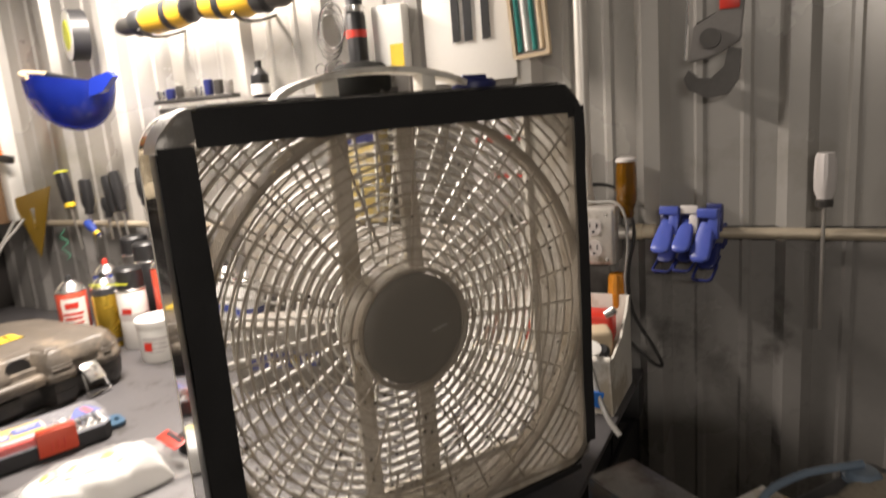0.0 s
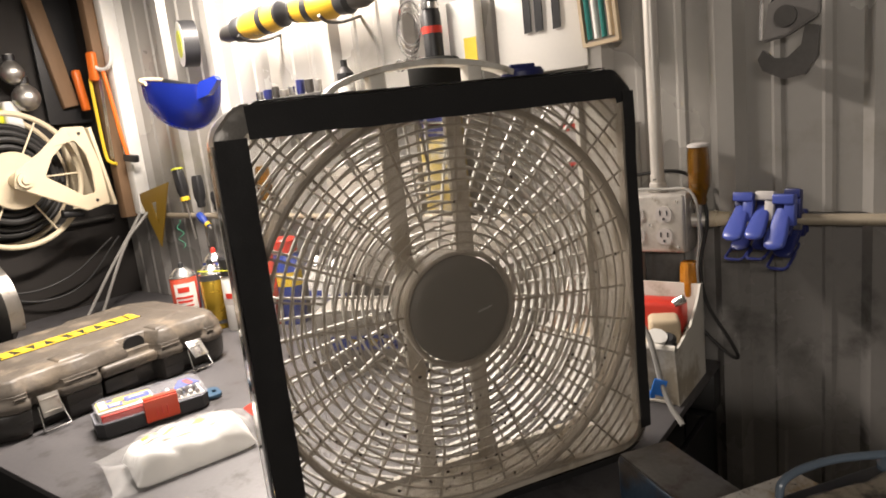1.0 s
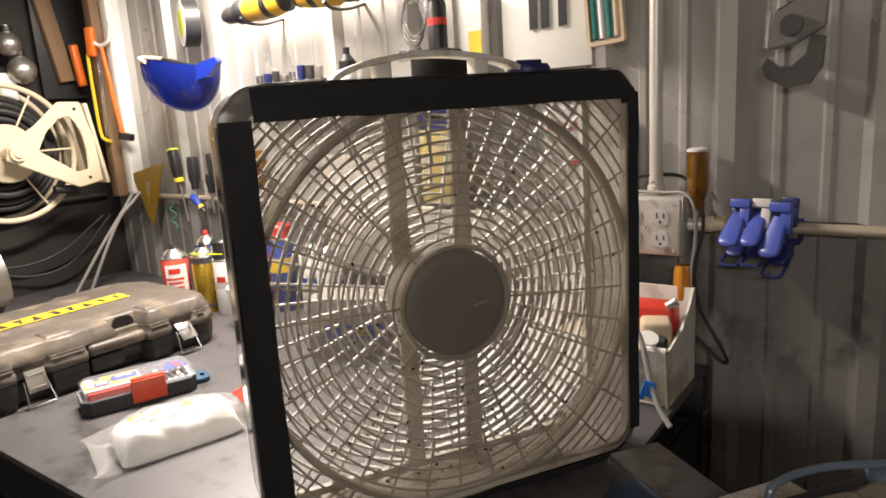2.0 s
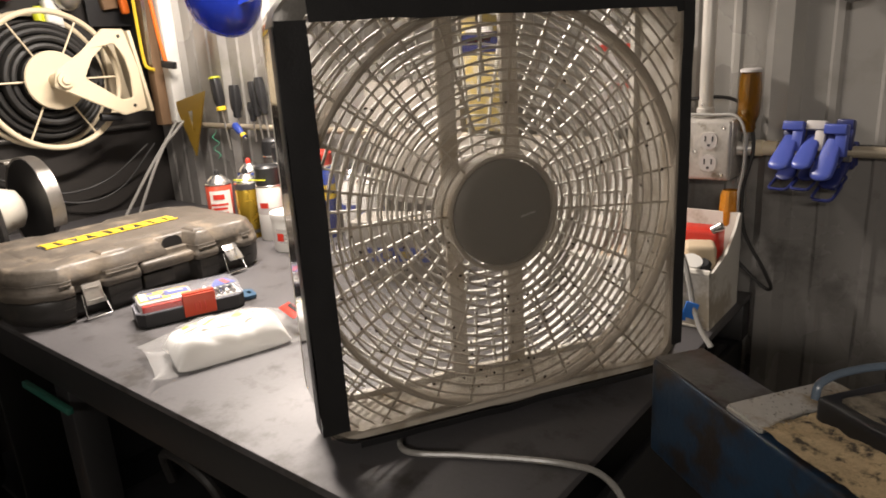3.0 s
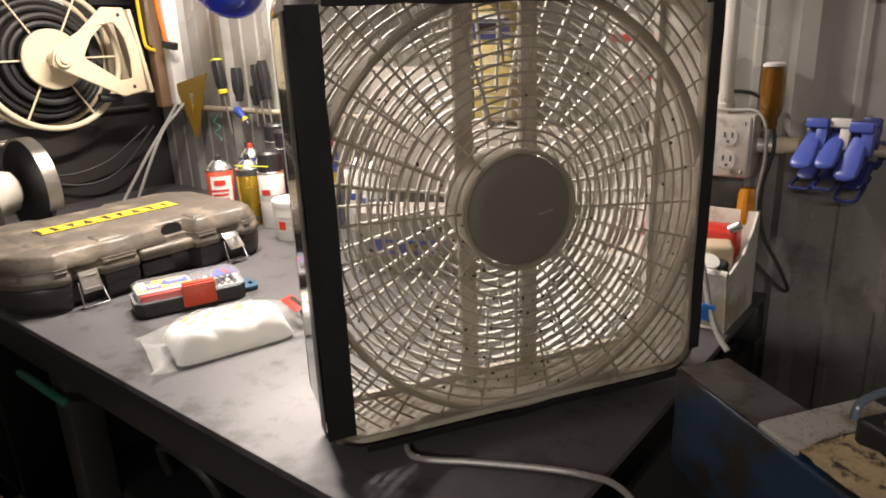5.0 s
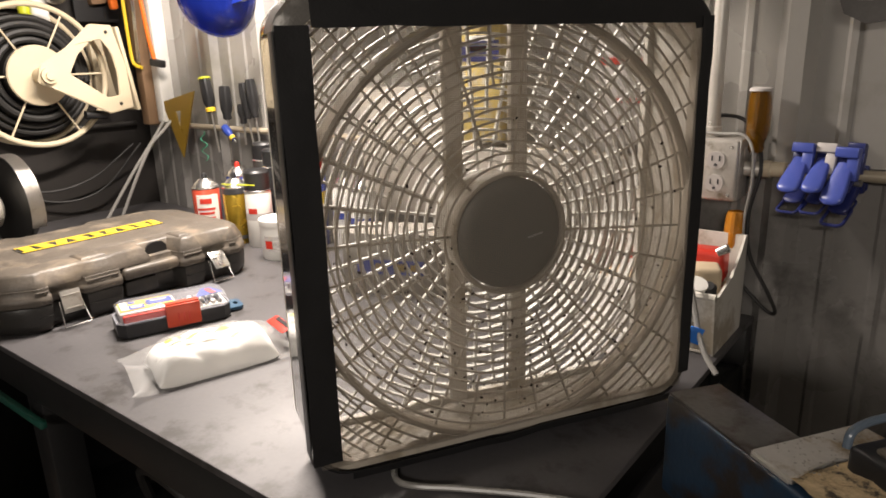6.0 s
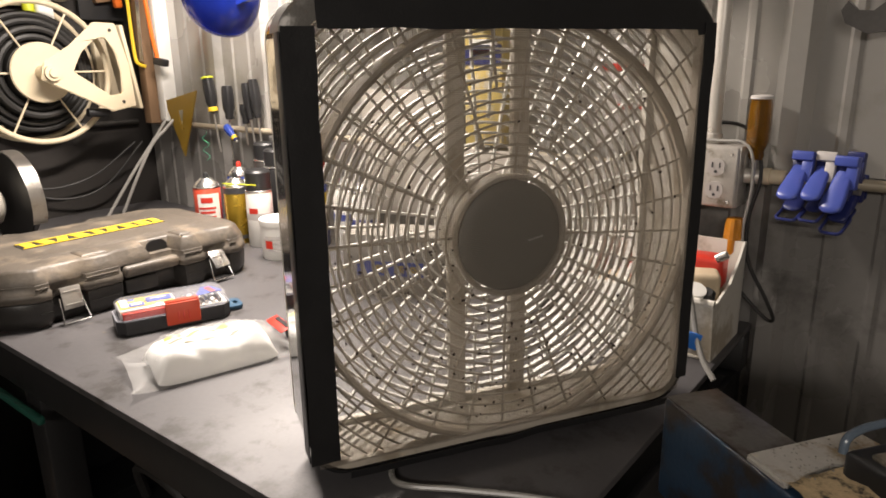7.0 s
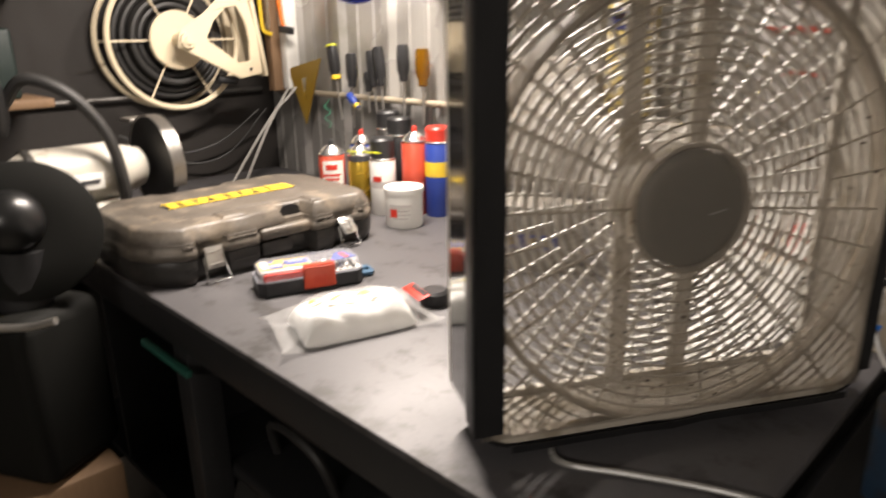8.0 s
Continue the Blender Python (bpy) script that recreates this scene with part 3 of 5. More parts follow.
def tool_case():
    c = thing("tool_case", pose(-1.12, -0.1, 0.9, 0, 0, 89), "large dusty black plastic tool case, closed, on the bench", "tool case")
    e, front, back = 0.27, -0.168, 0.2
    ends = [(-e, -0.085), (-e + 0.022, -0.135), (-e + 0.07, front)]
    rest = [(e - 0.045, front), (e - 0.012, front + 0.025), (e, front + 0.07),
            (e, back - 0.07), (e - 0.05, back - 0.01), (e - 0.09, back), (0.05, back), (0.03, back - 0.02), (-0.09, back - 0.02), (-0.11, back), (-e + 0.09, back), (-e + 0.05, back - 0.01), (-e, back - 0.07)]
    plan = ends + [(-0.176, front), (-0.17, front + 0.016), (-0.118, front + 0.016), (-0.112, front), (-0.045, front), (-0.038, front + 0.012), (-0.034, front + 0.032),
                   (0.082, front + 0.032), (0.086, front + 0.012), (0.092, front), (0.138, front), (0.144, front + 0.016), (0.196, front + 0.016), (0.202, front)] + rest
    crown = ends + [(-0.178, front), (-0.172, front + 0.008), (-0.116, front + 0.008), (-0.11, front), (-0.045, front), (-0.036, front + 0.01), (0.03, front + 0.012), (0.036, front + 0.046),
                    (0.08, front + 0.046), (0.086, front + 0.01), (0.094, front), (0.136, front), (0.142, front + 0.008), (0.198, front + 0.008), (0.204, front)] + rest
    bm = loft(bm_new(), plan, ((0.0, 0.012), (0.004, 0.006), (0.02, 0.002), (0.046, 0.0), (0.0505, 0.002)))
    low = part("lower_shell", bm, CASE, c, "black lower shell", 50)
    bm = loft(bm_new(), plan, ((0.0525, 0.0), (0.0545, -0.002), (0.068, -0.0015), (0.07, 0.001), (0.084, 0.002), (0.086, 0.006)))
    up = part("lid", bm, CASE_TOP, c, "dust-covered lid", 50)
    part("lid_crown", loft(bm_new(), crown, ((0.08, 0.003), (0.09, 0.0035), (0.0985, 0.009), (0.1065, 0.0125), (0.1105, 0.0155), (0.112, 0.02))), CASE_TOP, up, "", 50)
    part("seam", loft(bm_new(), plan, ((0.049, 0.006), (0.0535, 0.006))), BLACK_PL, c)
    # raised middle of the lid, and the pads beside the latches
    mid = [(-0.2, -0.06), (-0.18, -0.085), (0.16, -0.085), (0.2, -0.05), (0.2, 0.12), (0.16, 0.15), (-0.17, 0.15), (-0.2, 0.12)]
    part("lid_panel", loft(bm_new(), mid, ((0.111, -0.008), (0.1138, 0.0), (0.1155, 0.006))), CASE_TOP, up)
    for x0, x1 in ((-0.106, -0.052), (0.098, 0.13)):
        part("front_pad", loft(bm_new(), [(x0, -0.145), (x1, -0.145), (x1, -0.09), (x0, -0.09)], ((0.1, -0.004), (0.113, 0.003), (0.1162, 0.009))), CASE_TOP, up)
    # carrying grip: the bar in front with the finger hole beside it
    bm = box(bm_new(), (0.12, 0.024, 0.024), (0.024, -0.154, 0.066), 0.008, seg=3)
    part("grip", bm, CASE_TOP, c, "moulded carrying grip")
    part("grip_base", box(bm_new(), (0.07, 0.02, 0.03), (0.0, -0.15, 0.035), 0.006), CASE, low)
    # the finger hole's darkness is a black plate before the lid wall
    part("finger_hole", prism(bm_new(), round_rect(0.046, 0.04, 0.016, 5, 0.058, 0.089), 0.004, Matrix.Translation((0, -0.1195, 0)) @ UP), BLACK_PL, up, "black plate for the darkness in the finger hole")
    # ridges along the shells
    for z, t, m, who in ((0.0765, 0.003, CASE_TOP, up), (0.03, 0.003, CASE, low)):
        for x0, x1 in ((-0.2, -0.178), (-0.11, -0.047), (0.094, 0.136), (0.204, 0.222)):
            part("rib", box(bm_new(), (x1 - x0, 0.004, t), ((x0 + x1) / 2, front + 0.0012, z), 0.001), m, who)
    # worn yellow lettering patch on the lid, drawn as plain shapes
    y0 = 0.018
    part("badge_base", box(bm_new(), (0.3, 0.05, 0.0014), (-0.005, y0, 0.116), 0.0004), CASE, up, "dark badge base")
    bm = bm_new()
    for k, (x, w, turn) in enumerate(((-0.137, 0.02, 0), (-0.104, 0.022, 14), (-0.07, 0.02, -18), (-0.034, 0.026, 12), (0.003, 0.018, 0), (0.035, 0.022, -18), (0.07, 0.021, 14), (0.105, 0.024, 0), (0.134, 0.016, -8))):
        box(bm, (w, 0.034, 0.002), (x, y0 + 0.001 * (k % 2), 0.1172), 0.0006, Matrix.Rotation(radians(turn), 4, "Z"))
    for y in (y0 - 0.0225, y0 + 0.0225):
        box(bm, (0.296, 0.0045, 0.002), (-0.005, y, 0.1172), 0.0006)
    part("lid_badge", bm, YELLOW, up, "worn yellow raised badge")
    for x, m, tilt in ((-0.144, STEEL, -14), (0.17, CHROME, -42)):
        lat = part("latch", box(bm_new(), (0.036, 0.003, 0.042), (x, front - 0.006, 0.05), 0.001, Matrix.Rotation(radians(tilt), 4, "X")), m, c, "metal draw latch")
        for k in (-0.012, 0.012):
            part("latch_fold", box(bm_new(), (0.03, 0.003, 0.003), (x, front - 0.008 + k * 0.3, 0.05 + k), 0.001, Matrix.Rotation(radians(tilt), 4, "X")), m, lat)
        bm = bm_new()
        tube(bm, [(x - 0.019, front + 0.002, 0.05), (x - 0.024, front - 0.018, 0.006), (x + 0.024, front - 0.018, 0.006), (x + 0.019, front + 0.002, 0.05)], 0.0017, 6)
        part("latch_wire", bm, CHROME, lat)
    return c


tool_case()


def organizer():
    o = thing("parts_organizer", pose(-0.806, -0.133, 0.9, 0, 0, 69.9), "small clear-lidded parts organizer with red latch on the bench", "organizer")
    def eight(l, w, ch):
        return [(-l + ch, -w), (l - ch, -w), (l, -w + ch), (l, w - ch), (l - ch, w), (-l + ch, w), (-l, w - ch), (-l, -w + ch)]
    part("tray", loft(bm_new(), eight(0.1, 0.043, 0.014), ((0.0, 0.004), (0.003, 0.001), (0.026, 0.0), (0.0275, 0.001))), BLACK_PL, o, "black lower tray")
    bm = loft(bm_new(), eight(0.099, 0.042, 0.014), ((0.028, 0.0), (0.031, 0.0), (0.0315, 0.002), (0.048, 0.004), (0.0525, 0.01)))
    part("lid", bm, CLEAR, o, "clear plastic lid")
    part("lid_rim", holed(bm_new(), inset_ring(eight(0.1, 0.043, 0.014), 0.0), inset_ring(eight(0.1, 0.043, 0.014), 0.003), 0.002, Matrix.Translation((0, 0, 0.028))), CLEAR, o)
    latch = part("latch", box(bm_new(), (0.06, 0.007, 0.042), (0.012, -0.0435, 0.028), 0.002), LATCH_RED, o, "orange red front latch")
    part("latch_top", box(bm_new(), (0.058, 0.014, 0.003), (0.012, -0.037, 0.0505), 0.001), LATCH_RED, latch)
    for x in (0.003, 0.012, 0.021):
        part("latch_rib", box(bm_new(), (0.002, 0.002, 0.016), (x, -0.0475, 0.024), 0.0006), RED, latch)
    part("contents", box(bm_new(), (0.1, 0.062, 0.016), (-0.042, 0.002, 0.0365), 0.003), PALE, o)
    lab = part("label_card", box(bm_new(), (0.092, 0.05, 0.001), (-0.043, 0.006, 0.0455), 0), YELLOW, o, "blue and yellow label card")
    for x, y, sx, sy, m in ((-0.06, -0.006, 0.026, 0.022, BLUE), (-0.02, 0.008, 0.044, 0.03, BLUE), (-0.08, 0.006, 0.012, 0.044, WHITE), (-0.066, 0.022, 0.012, 0.01, BLUE), (-0.042, 0.004, 0.008, 0.008, INK),
                            (-0.06, -0.002, 0.018, 0.003, WHITE), (-0.06, -0.009, 0.018, 0.003, WHITE), (-0.02, 0.011, 0.028, 0.003, WHITE)):
        part("label_bar", box(bm_new(), (sx, sy, 0.0008), (x, y, 0.0466 if m is not WHITE else 0.0473)), m, lab)
    part("red_insert", box(bm_new(), (0.076, 0.008, 0.013), (-0.05, -0.034, 0.0355), 0.002), RED, o, "red inner tray")
    card = part("blue_insert", prism(bm_new(), [(0.04, -0.02), (0.092, -0.012), (0.078, 0.026), (0.06, 0.026)], 0.0014, Matrix.Translation((0, 0, 0.0455))), BLUE, o, "blue card insert")
    part("insert_stripe", box(bm_new(), (0.01, 0.03, 0.001), (0.072, 0.002, 0.0476), 0, Matrix.Rotation(radians(12), 4, "Z")), RED, card)
    part("bit_tray", box(bm_new(), (0.084, 0.06, 0.003), (0.052, -0.003, 0.0295), 0.001), WHITE, o)
    for k in range(6):
        part("bit", rod(bm_new(), (0.022 + 0.012 * k, -0.03, 0.034), (0.024 + 0.012 * k, 0.02, 0.036), 0.0042, seg=10), (CHROME, WHITE, STEEL)[k % 3], o)
    bm = bm_new()
    holed(bm, round_rect(0.034, 0.05, 0.012, 4, 0.114, 0.0), round_rect(0.008, 0.016, 0.0035, 4, 0.12, 0.0), 0.006, Matrix.Translation((0, 0.012, 0.003)))
    part("hang_tab", bm, TEAL_DARK, o, "dark blue hanging tab")


LATCH_RED = mat("orange_red_plastic", (0.5, 0.055, 0.02), 0.38, 0, 0.1, 20, 0.05)
TEAL_DARK = mat("slate_blue_plastic", (0.03, 0.08, 0.14), 0.45, 0, 0.1, 20)
organizer()


def parts_bag():
    b = thing("parts_bag", pose(-0.586, -0.198, 0.9, 0, 0, 73), "white plastic parts bag, creased and half full, on the bench", "plastic bag")

    def height(x, y, l, w, hh, flare, box_like, seedv):
        """Half width, top and underside of a pillow-shaped bag at a place along and across it."""
        s = max(-1.0, min(1.0, x / l))
        wide = w * (1 + flare * abs(s) ** 5)
        q = max(-1.0, min(1.0, y / wide))
        full = max(0.0, 1 - abs(s) ** box_like) * max(0.0, 1 - abs(q) ** 6) ** 0.6
        seam = 0.004 + 0.02 * abs(s) ** 6 * (0.6 + 0.4 * math.sin(3 * q + seedv))
        crease = 0.006 * noise.noise(Vector((x * 12, y * 20, seedv))) + 0.012 * abs(noise.noise(Vector((x * 19 + y * 34, y * 30 - x * 10, seedv + 3)))) - 0.002
        return seam + hh * full + crease * (0.35 + full), max(0.0012, seam * (1 - full) - 0.002)

    def pillow(l, w, hh, flare, box_like, seedv):
        bm = bm_new()
        n, k = 56, 30
        top, bot = [], []
        for i in range(n + 1):
            s = -1 + 2 * i / n
            wide = w * (1 + flare * abs(s) ** 5)
            ra, rb = [], []
            for j in range(k + 1):
                q = math.sin(math.pi / 2 * (-1 + 2 * j / k))
                x = l * s - (0.012 * (abs(q) ** 3) * s if flare else 0.0) * -1
                y = wide * q
                hi, lo = height(l * s, y, l, w, hh, flare, box_like, seedv)
                edge = j in (0, k) or i in (0, n)
                ra.append(bm.verts.new((x, y, max(hi, lo + 0.0006))))
                rb.append(ra[-1] if edge else bm.verts.new((x, y, lo)))
            top.append(ra)
            bot.append(rb)
        for rows in (top, bot):
            for a, c in zip(rows, rows[1:]):
                for j in range(k):
                    bm.faces.new((a[j], a[j + 1], c[j + 1], c[j]))
        return bm
    part("filled_body", pillow(0.094, 0.052, 0.042, 0.0, 10.0, 1.0), BAG, b, "crumpled white filled body", 60)
    part("film", pillow(0.125, 0.057, 0.05, 0.3, 3.2, 6.0), BAG_FILM, b, "loose clear film with pointed corners", 60)
    for x0, y0, l in ((0.006, -0.006, 0.045), (-0.05, 0.012, 0.016)):
        bm = bm_new()
        rows = []
        for i in range(15):
            x = x0 - l + 2 * l * i / 14
            rows.append([bm.verts.new((x, y, height(x, y, 0.125, 0.057, 0.05, 0.3, 3.2, 6.0)[0] + 0.0012)) for y in (y0 - 0.0035, y0, y0 + 0.0035)])
        for ra, rb in zip(rows, rows[1:]):
            for j in range(2):
                bm.faces.new((ra[j], ra[j + 1], rb[j + 1], rb[j]))
        part("print_bar", bm, PRINT_YELLOW, b)
    head = part("header_strip", box(bm_new(), (0.022, 0.07, 0.002), (0.122, 0.012, 0.033), 0.0008, Matrix.Rotation(radians(-16), 4, "Y")), RED, b, "red header strip")
    part("header_bar", box(bm_new(), (0.007, 0.05, 0.001), (0.127, 0.01, 0.0362), 0, Matrix.Rotation(radians(-16), 4, "Y")), BLACK_PL, head)
    return b


PRINT_YELLOW = mat("pale_yellow_print", (0.75, 0.66, 0.2), 0.4, 0, 0.1, 30)
parts_bag()
bm = bm_new()
# a loose round black cap
lathe(bm, [(0.0, 0), (0.024, 0.0), (0.026, 0.004), (0.026, 0.022), (0.02, 0.027), (0, 0.027)], 24)
solid("rubber_puck", bm, BLACK_PL, "round black cap lying on the bench", "puck", m=pose(-0.56, -0.035, 0.9))


def can(pos, r, h, body, cap, cap_h, label, bands=(), dome=True, nozzle=None, name="spray_can"):
    c = thing(name, pose(*pos), label, "spray can")
    part("body", lathe(bm_new(), [(r - 0.002, 0), (r, 0.003), (r, h - 0.002), (r - 0.001, h)], 32), body, c)
    part("rim", lathe(bm_new(), [(r + 0.0006, h), (r + 0.0008, h + 0.003), (r - 0.002, h + 0.005)], 32), CHROME, c)
    if dome:
        part("dome", lathe(bm_new(), [(r - 0.0025, h + 0.005), (r * 0.8, h + 0.013), (r * 0.5, h + 0.021), (r * 0.42, h + 0.024), (0, h + 0.025)], 28), CHROME, c)
        part("nozzle", lathe(bm_new(), [(0.007, h + 0.025), (0.007, h + 0.034), (0.004, h + 0.039), (0, h + 0.039)], 14), nozzle or BLACK_PL, c)
    if cap:
        part("cap", lathe(bm_new(), [(r - 0.001, h + 0.005), (r - 0.001, h + cap_h - 0.006), (r - 0.006, h + cap_h), (0, h + cap_h)], 32), cap, c)
    for z0, z1, m in bands:
        part("label_band", lathe(bm_new(), [(r + 0.0005, h * z0), (r + 0.0006, h * z1)], 32), m, c)
    return c


def print_bars(c, r, face, rows, m):
    """Short bars of unreadable print on a round label, on the side that faces the given angle."""
    for z, half, t in rows:
        bm = bm_new()
        pts = [(r * math.cos(face + half * q), r * math.sin(face + half * q)) for q in (-1, -0.6, -0.2, 0.2, 0.6, 1)]
        lo = [bm.verts.new((x, y, z)) for x, y in pts]
        hi = [bm.verts.new((x, y, z + t)) for x, y in pts]
        for i in range(5):
            bm.faces.new((lo[i], lo[i + 1], hi[i + 1], hi[i]))
        part("print_bar", bm, m, c)


FACE = radians(-38)
k = can((-1.255, 0.255, 0.9), 0.035, 0.15, RED_CAN, None, 0, "white and red aerosol cleaner can with steel dome")
print_bars(k, 0.0356, FACE + 0.15, ((0.012, 0.85, 0.124),), WHITE)
print_bars(k, 0.0362, FACE, ((0.112, 0.42, 0.014), (0.095, 0.65, 0.006), (0.084, 0.55, 0.006), (0.073, 0.6, 0.004)), RED)
print_bars(k, 0.0362, FACE, ((0.045, 0.55, 0.004), (0.036, 0.45, 0.004)), INK)
k = can((-1.19, 0.3, 0.9), 0.033, 0.15, GOLD, None, 0, "gold lacquered aerosol can", ((0.9, 1.0, INK), (0.1, 0.16, INK)))
k = can((-1.29, 0.385, 0.9), 0.033, 0.16, BLUE, None, 0, "blue aerosol can with red nozzle", ((0.8, 0.95, WHITE),), nozzle=RED)
can((-1.16, 0.415, 0.9), 0.034, 0.19, BLACK_PL, BLACK_PL, 0.05, "tall black spray paint can")
can((-1.235, 0.44, 0.9), 0.034, 0.2, DARK_METAL, BLACK_PL, 0.05, "black capped spray can at the wall")
k = can((-1.115, 0.315, 0.9), 0.034, 0.145, WHITE, BLACK_PL, 0.055, "white spray paint can with black cap", ((0.5, 0.62, PALE),))
print_bars(k, 0.0352, FACE - 0.5, ((0.09, 0.35, 0.014),), RED)
can((-1.055, 0.375, 0.9), 0.034, 0.19, RED_CAN, None, 0, "red aerosol can with red nozzle", nozzle=RED)
k = can((-0.995, 0.4, 0.9), 0.033, 0.19, BLUE, RED, 0.04, "blue aerosol can with red cap", ((0.55, 0.75, YELLOW),))
for x, y in ((-0.9, 0.42), (-0.82, 0.4)):
    can((x, y, 0.9), 0.033, 0.16, WHITE, None, 0, "white aerosol can behind the fan", ((0.5, 0.6, BLUE),))
bm = bm_new()
tube(bm, [(-1.2, 0.268, 1.062), (-1.075, 0.278, 1.068)], 0.0017, 6)
solid("straw", bm, LIME, "yellow spray straw taped across the cans", "straw")

t = thing("tub", pose(-0.985, 0.272, 0.9), "white plastic tub with faint print on the bench", "tub")
part("body", lathe(bm_new(), [(0.043, 0), (0.0455, 0.004), (0.047, 0.082), (0.047, 0.084)], 36), WHITE, t)
part("lid", lathe(bm_new(), [(0.0485, 0.084), (0.0492, 0.088), (0.0492, 0.097), (0.0475, 0.099), (0, 0.098)], 36), WHITE, t)
print_bars(t, 0.0476, radians(-55), ((0.055, 0.6, 0.006), (0.044, 0.5, 0.004), (0.034, 0.55, 0.004), (0.025, 0.4, 0.004)), PALE)
print_bars(t, 0.0478, radians(-75), ((0.03, 0.2, 0.02),), RED)

# boxes behind the fan, seen through its grille
def carton(m, size, material, label, bars, name="carton"):
    c = thing(name, m, label, "box")
    part("body", box(bm_new(), size, (0, 0, size[2] / 2), 0.003), material, c)
    for x, z, sx, sz, mt in bars:
        part("print_bar", box(bm_new(), (sx, 0.001, sz), (x, -size[1] / 2 - 0.001, z)), mt, c)
    return c


DULL_CARD = mat("dull_grey_card", (0.26, 0.24, 0.21), 0.75, 0, 0.15, 20)
carton(pose(-0.58, 0.25, 0.9, 0, 0, 25), (0.2, 0.1, 0.13), DULL_CARD, "grey carton with blue and yellow print", ((0.0, 0.06, 0.14, 0.03, BLUE), (-0.02, 0.06, 0.02, 0.016, YELLOW), (0.02, 0.06, 0.02, 0.016, YELLOW), (0.05, 0.06, 0.015, 0.014, YELLOW)))
carton(pose(-0.36, 0.36, 0.9, 0, 0, 5), (0.14, 0.1, 0.2), PALE, "grey carton standing at the wall", ((0, 0.15, 0.1, 0.03, WHITE),))


def parts_bin():
    b = thing("parts_bin", pose(-0.065, 0.345, 0.9), "white plastic stacking bin full of odds and ends", "storage bin")
    w, d, h = 0.125, 0.075, 0.165
    part("base", box(bm_new(), (2 * w - 0.02, 2 * d, 0.004), (0, 0, 0.003), 0.001), WHITE_PL, b)
    prof = [(-d, 0.0), (d, 0.0), (d, h), (d - 0.012, h + 0.002), (d - 0.03, h - 0.02), (d - 0.075, 0.112), (-d + 0.01, 0.098), (-d - 0.014, 0.1)]
    yz = Matrix(((0, 0, 1, 0), (1, 0, 0, 0), (0, 1, 0, 0), (0, 0, 0, 1)))
    for x in (-w, w - 0.004):
        part("side_wall", prism(bm_new(), prof, 0.004, Matrix.Translation((x, 0, 0)) @ yz), WHITE_PL, b)
    part("back_wall", box(bm_new(), (2 * w, 0.004, h), (0, d - 0.002, h / 2), 0.001), WHITE_PL, b)
    part("front_wall", box(bm_new(), (2 * w, 0.004, 0.098), (0, -d + 0.002, 0.049), 0.0015, Matrix.Rotation(radians(4), 4, "X")), WHITE_PL, b)
    bm = bm_new()
    tube(bm, [(-w, -d - 0.008, 0.1), (w, -d - 0.008, 0.1)], 0.006, 8)
    part("lip", bm, WHITE_PL, b)


parts_bin()
solid("red_tool_pouch", box(bm_new(), (0.16, 0.05, 0.055), (0, 0, 0.0275), 0.008, seg=3), RED, "red fabric tool roll in the bin", "tool roll", m=pose(-0.04, 0.375, 0.99, 0, 0, 4))
solid("adapter_block", box(bm_new(), (0.05, 0.05, 0.045), (0, 0, 0.0225), 0.008, Matrix.Rotation(0.4, 4, "Z"), 3), CARD, "beige plastic block in the bin", "block", m=pose(0.02, 0.33, 0.985))
solid("rubber_stopper", lathe(bm_new(), [(0.011, 0), (0.014, 0.016), (0.01, 0.022), (0, 0.022)], 18), BLACK_PL, "small black rubber stopper in the bin", "stopper", m=pose(0.038, 0.3, 0.99, 30, 0, 0))
solid("pipe_fitting", lathe(bm_new(), [(0.012, 0), (0.012, 0.02), (0.016, 0.02), (0.016, 0.032), (0, 0.032)], 18), WHITE, "white pipe fitting in the bin", "fitting", m=pose(0.015, 0.292, 0.985, 20, 20, 0))
solid("socket", lathe(bm_new(), [(0.007, 0), (0.008, 0.018), (0.006, 0.021), (0, 0.021)], 18), CHROME, "chrome socket lying in the bin", "socket", m=pose(0.03, 0.355, 1.045, 0, 60, 20))
solid("odds_and_ends", box(bm_new(), (0.22, 0.13, 0.08), (0, 0, 0.04), 0.015, seg=3), CARD, "mixed small parts filling the bin", "parts", m=pose(-0.065, 0.345, 0.907))
bm = bm_new()
tube(bm, smooth_line([(0.0, 0.262, 1.05), (0.024, 0.246, 1.022), (0.038, 0.232, 0.99), (0.05, 0.222, 0.955), (0.066, 0.212, 0.925), (0.086, 0.201, 0.905)], 6), 0.0045, 8)
solid("clear_tube", bm, CORD, "translucent hose hanging over the bin", "hose")
bm = bm_new()
box(bm, (0.02, 0.003, 0.026), (0, 0, 0), 0.001, Matrix.Rotation(0.3, 4, "Y"))
box(bm, (0.008, 0.004, 0.012), (-0.01, 0.002, -0.012), 0.001)
solid("tape_flag", bm, BLUE_TAPE, "scrap of blue masking tape on the hose", "tape", m=pose(0.046, 0.218, 0.952, 0, 0, 25))


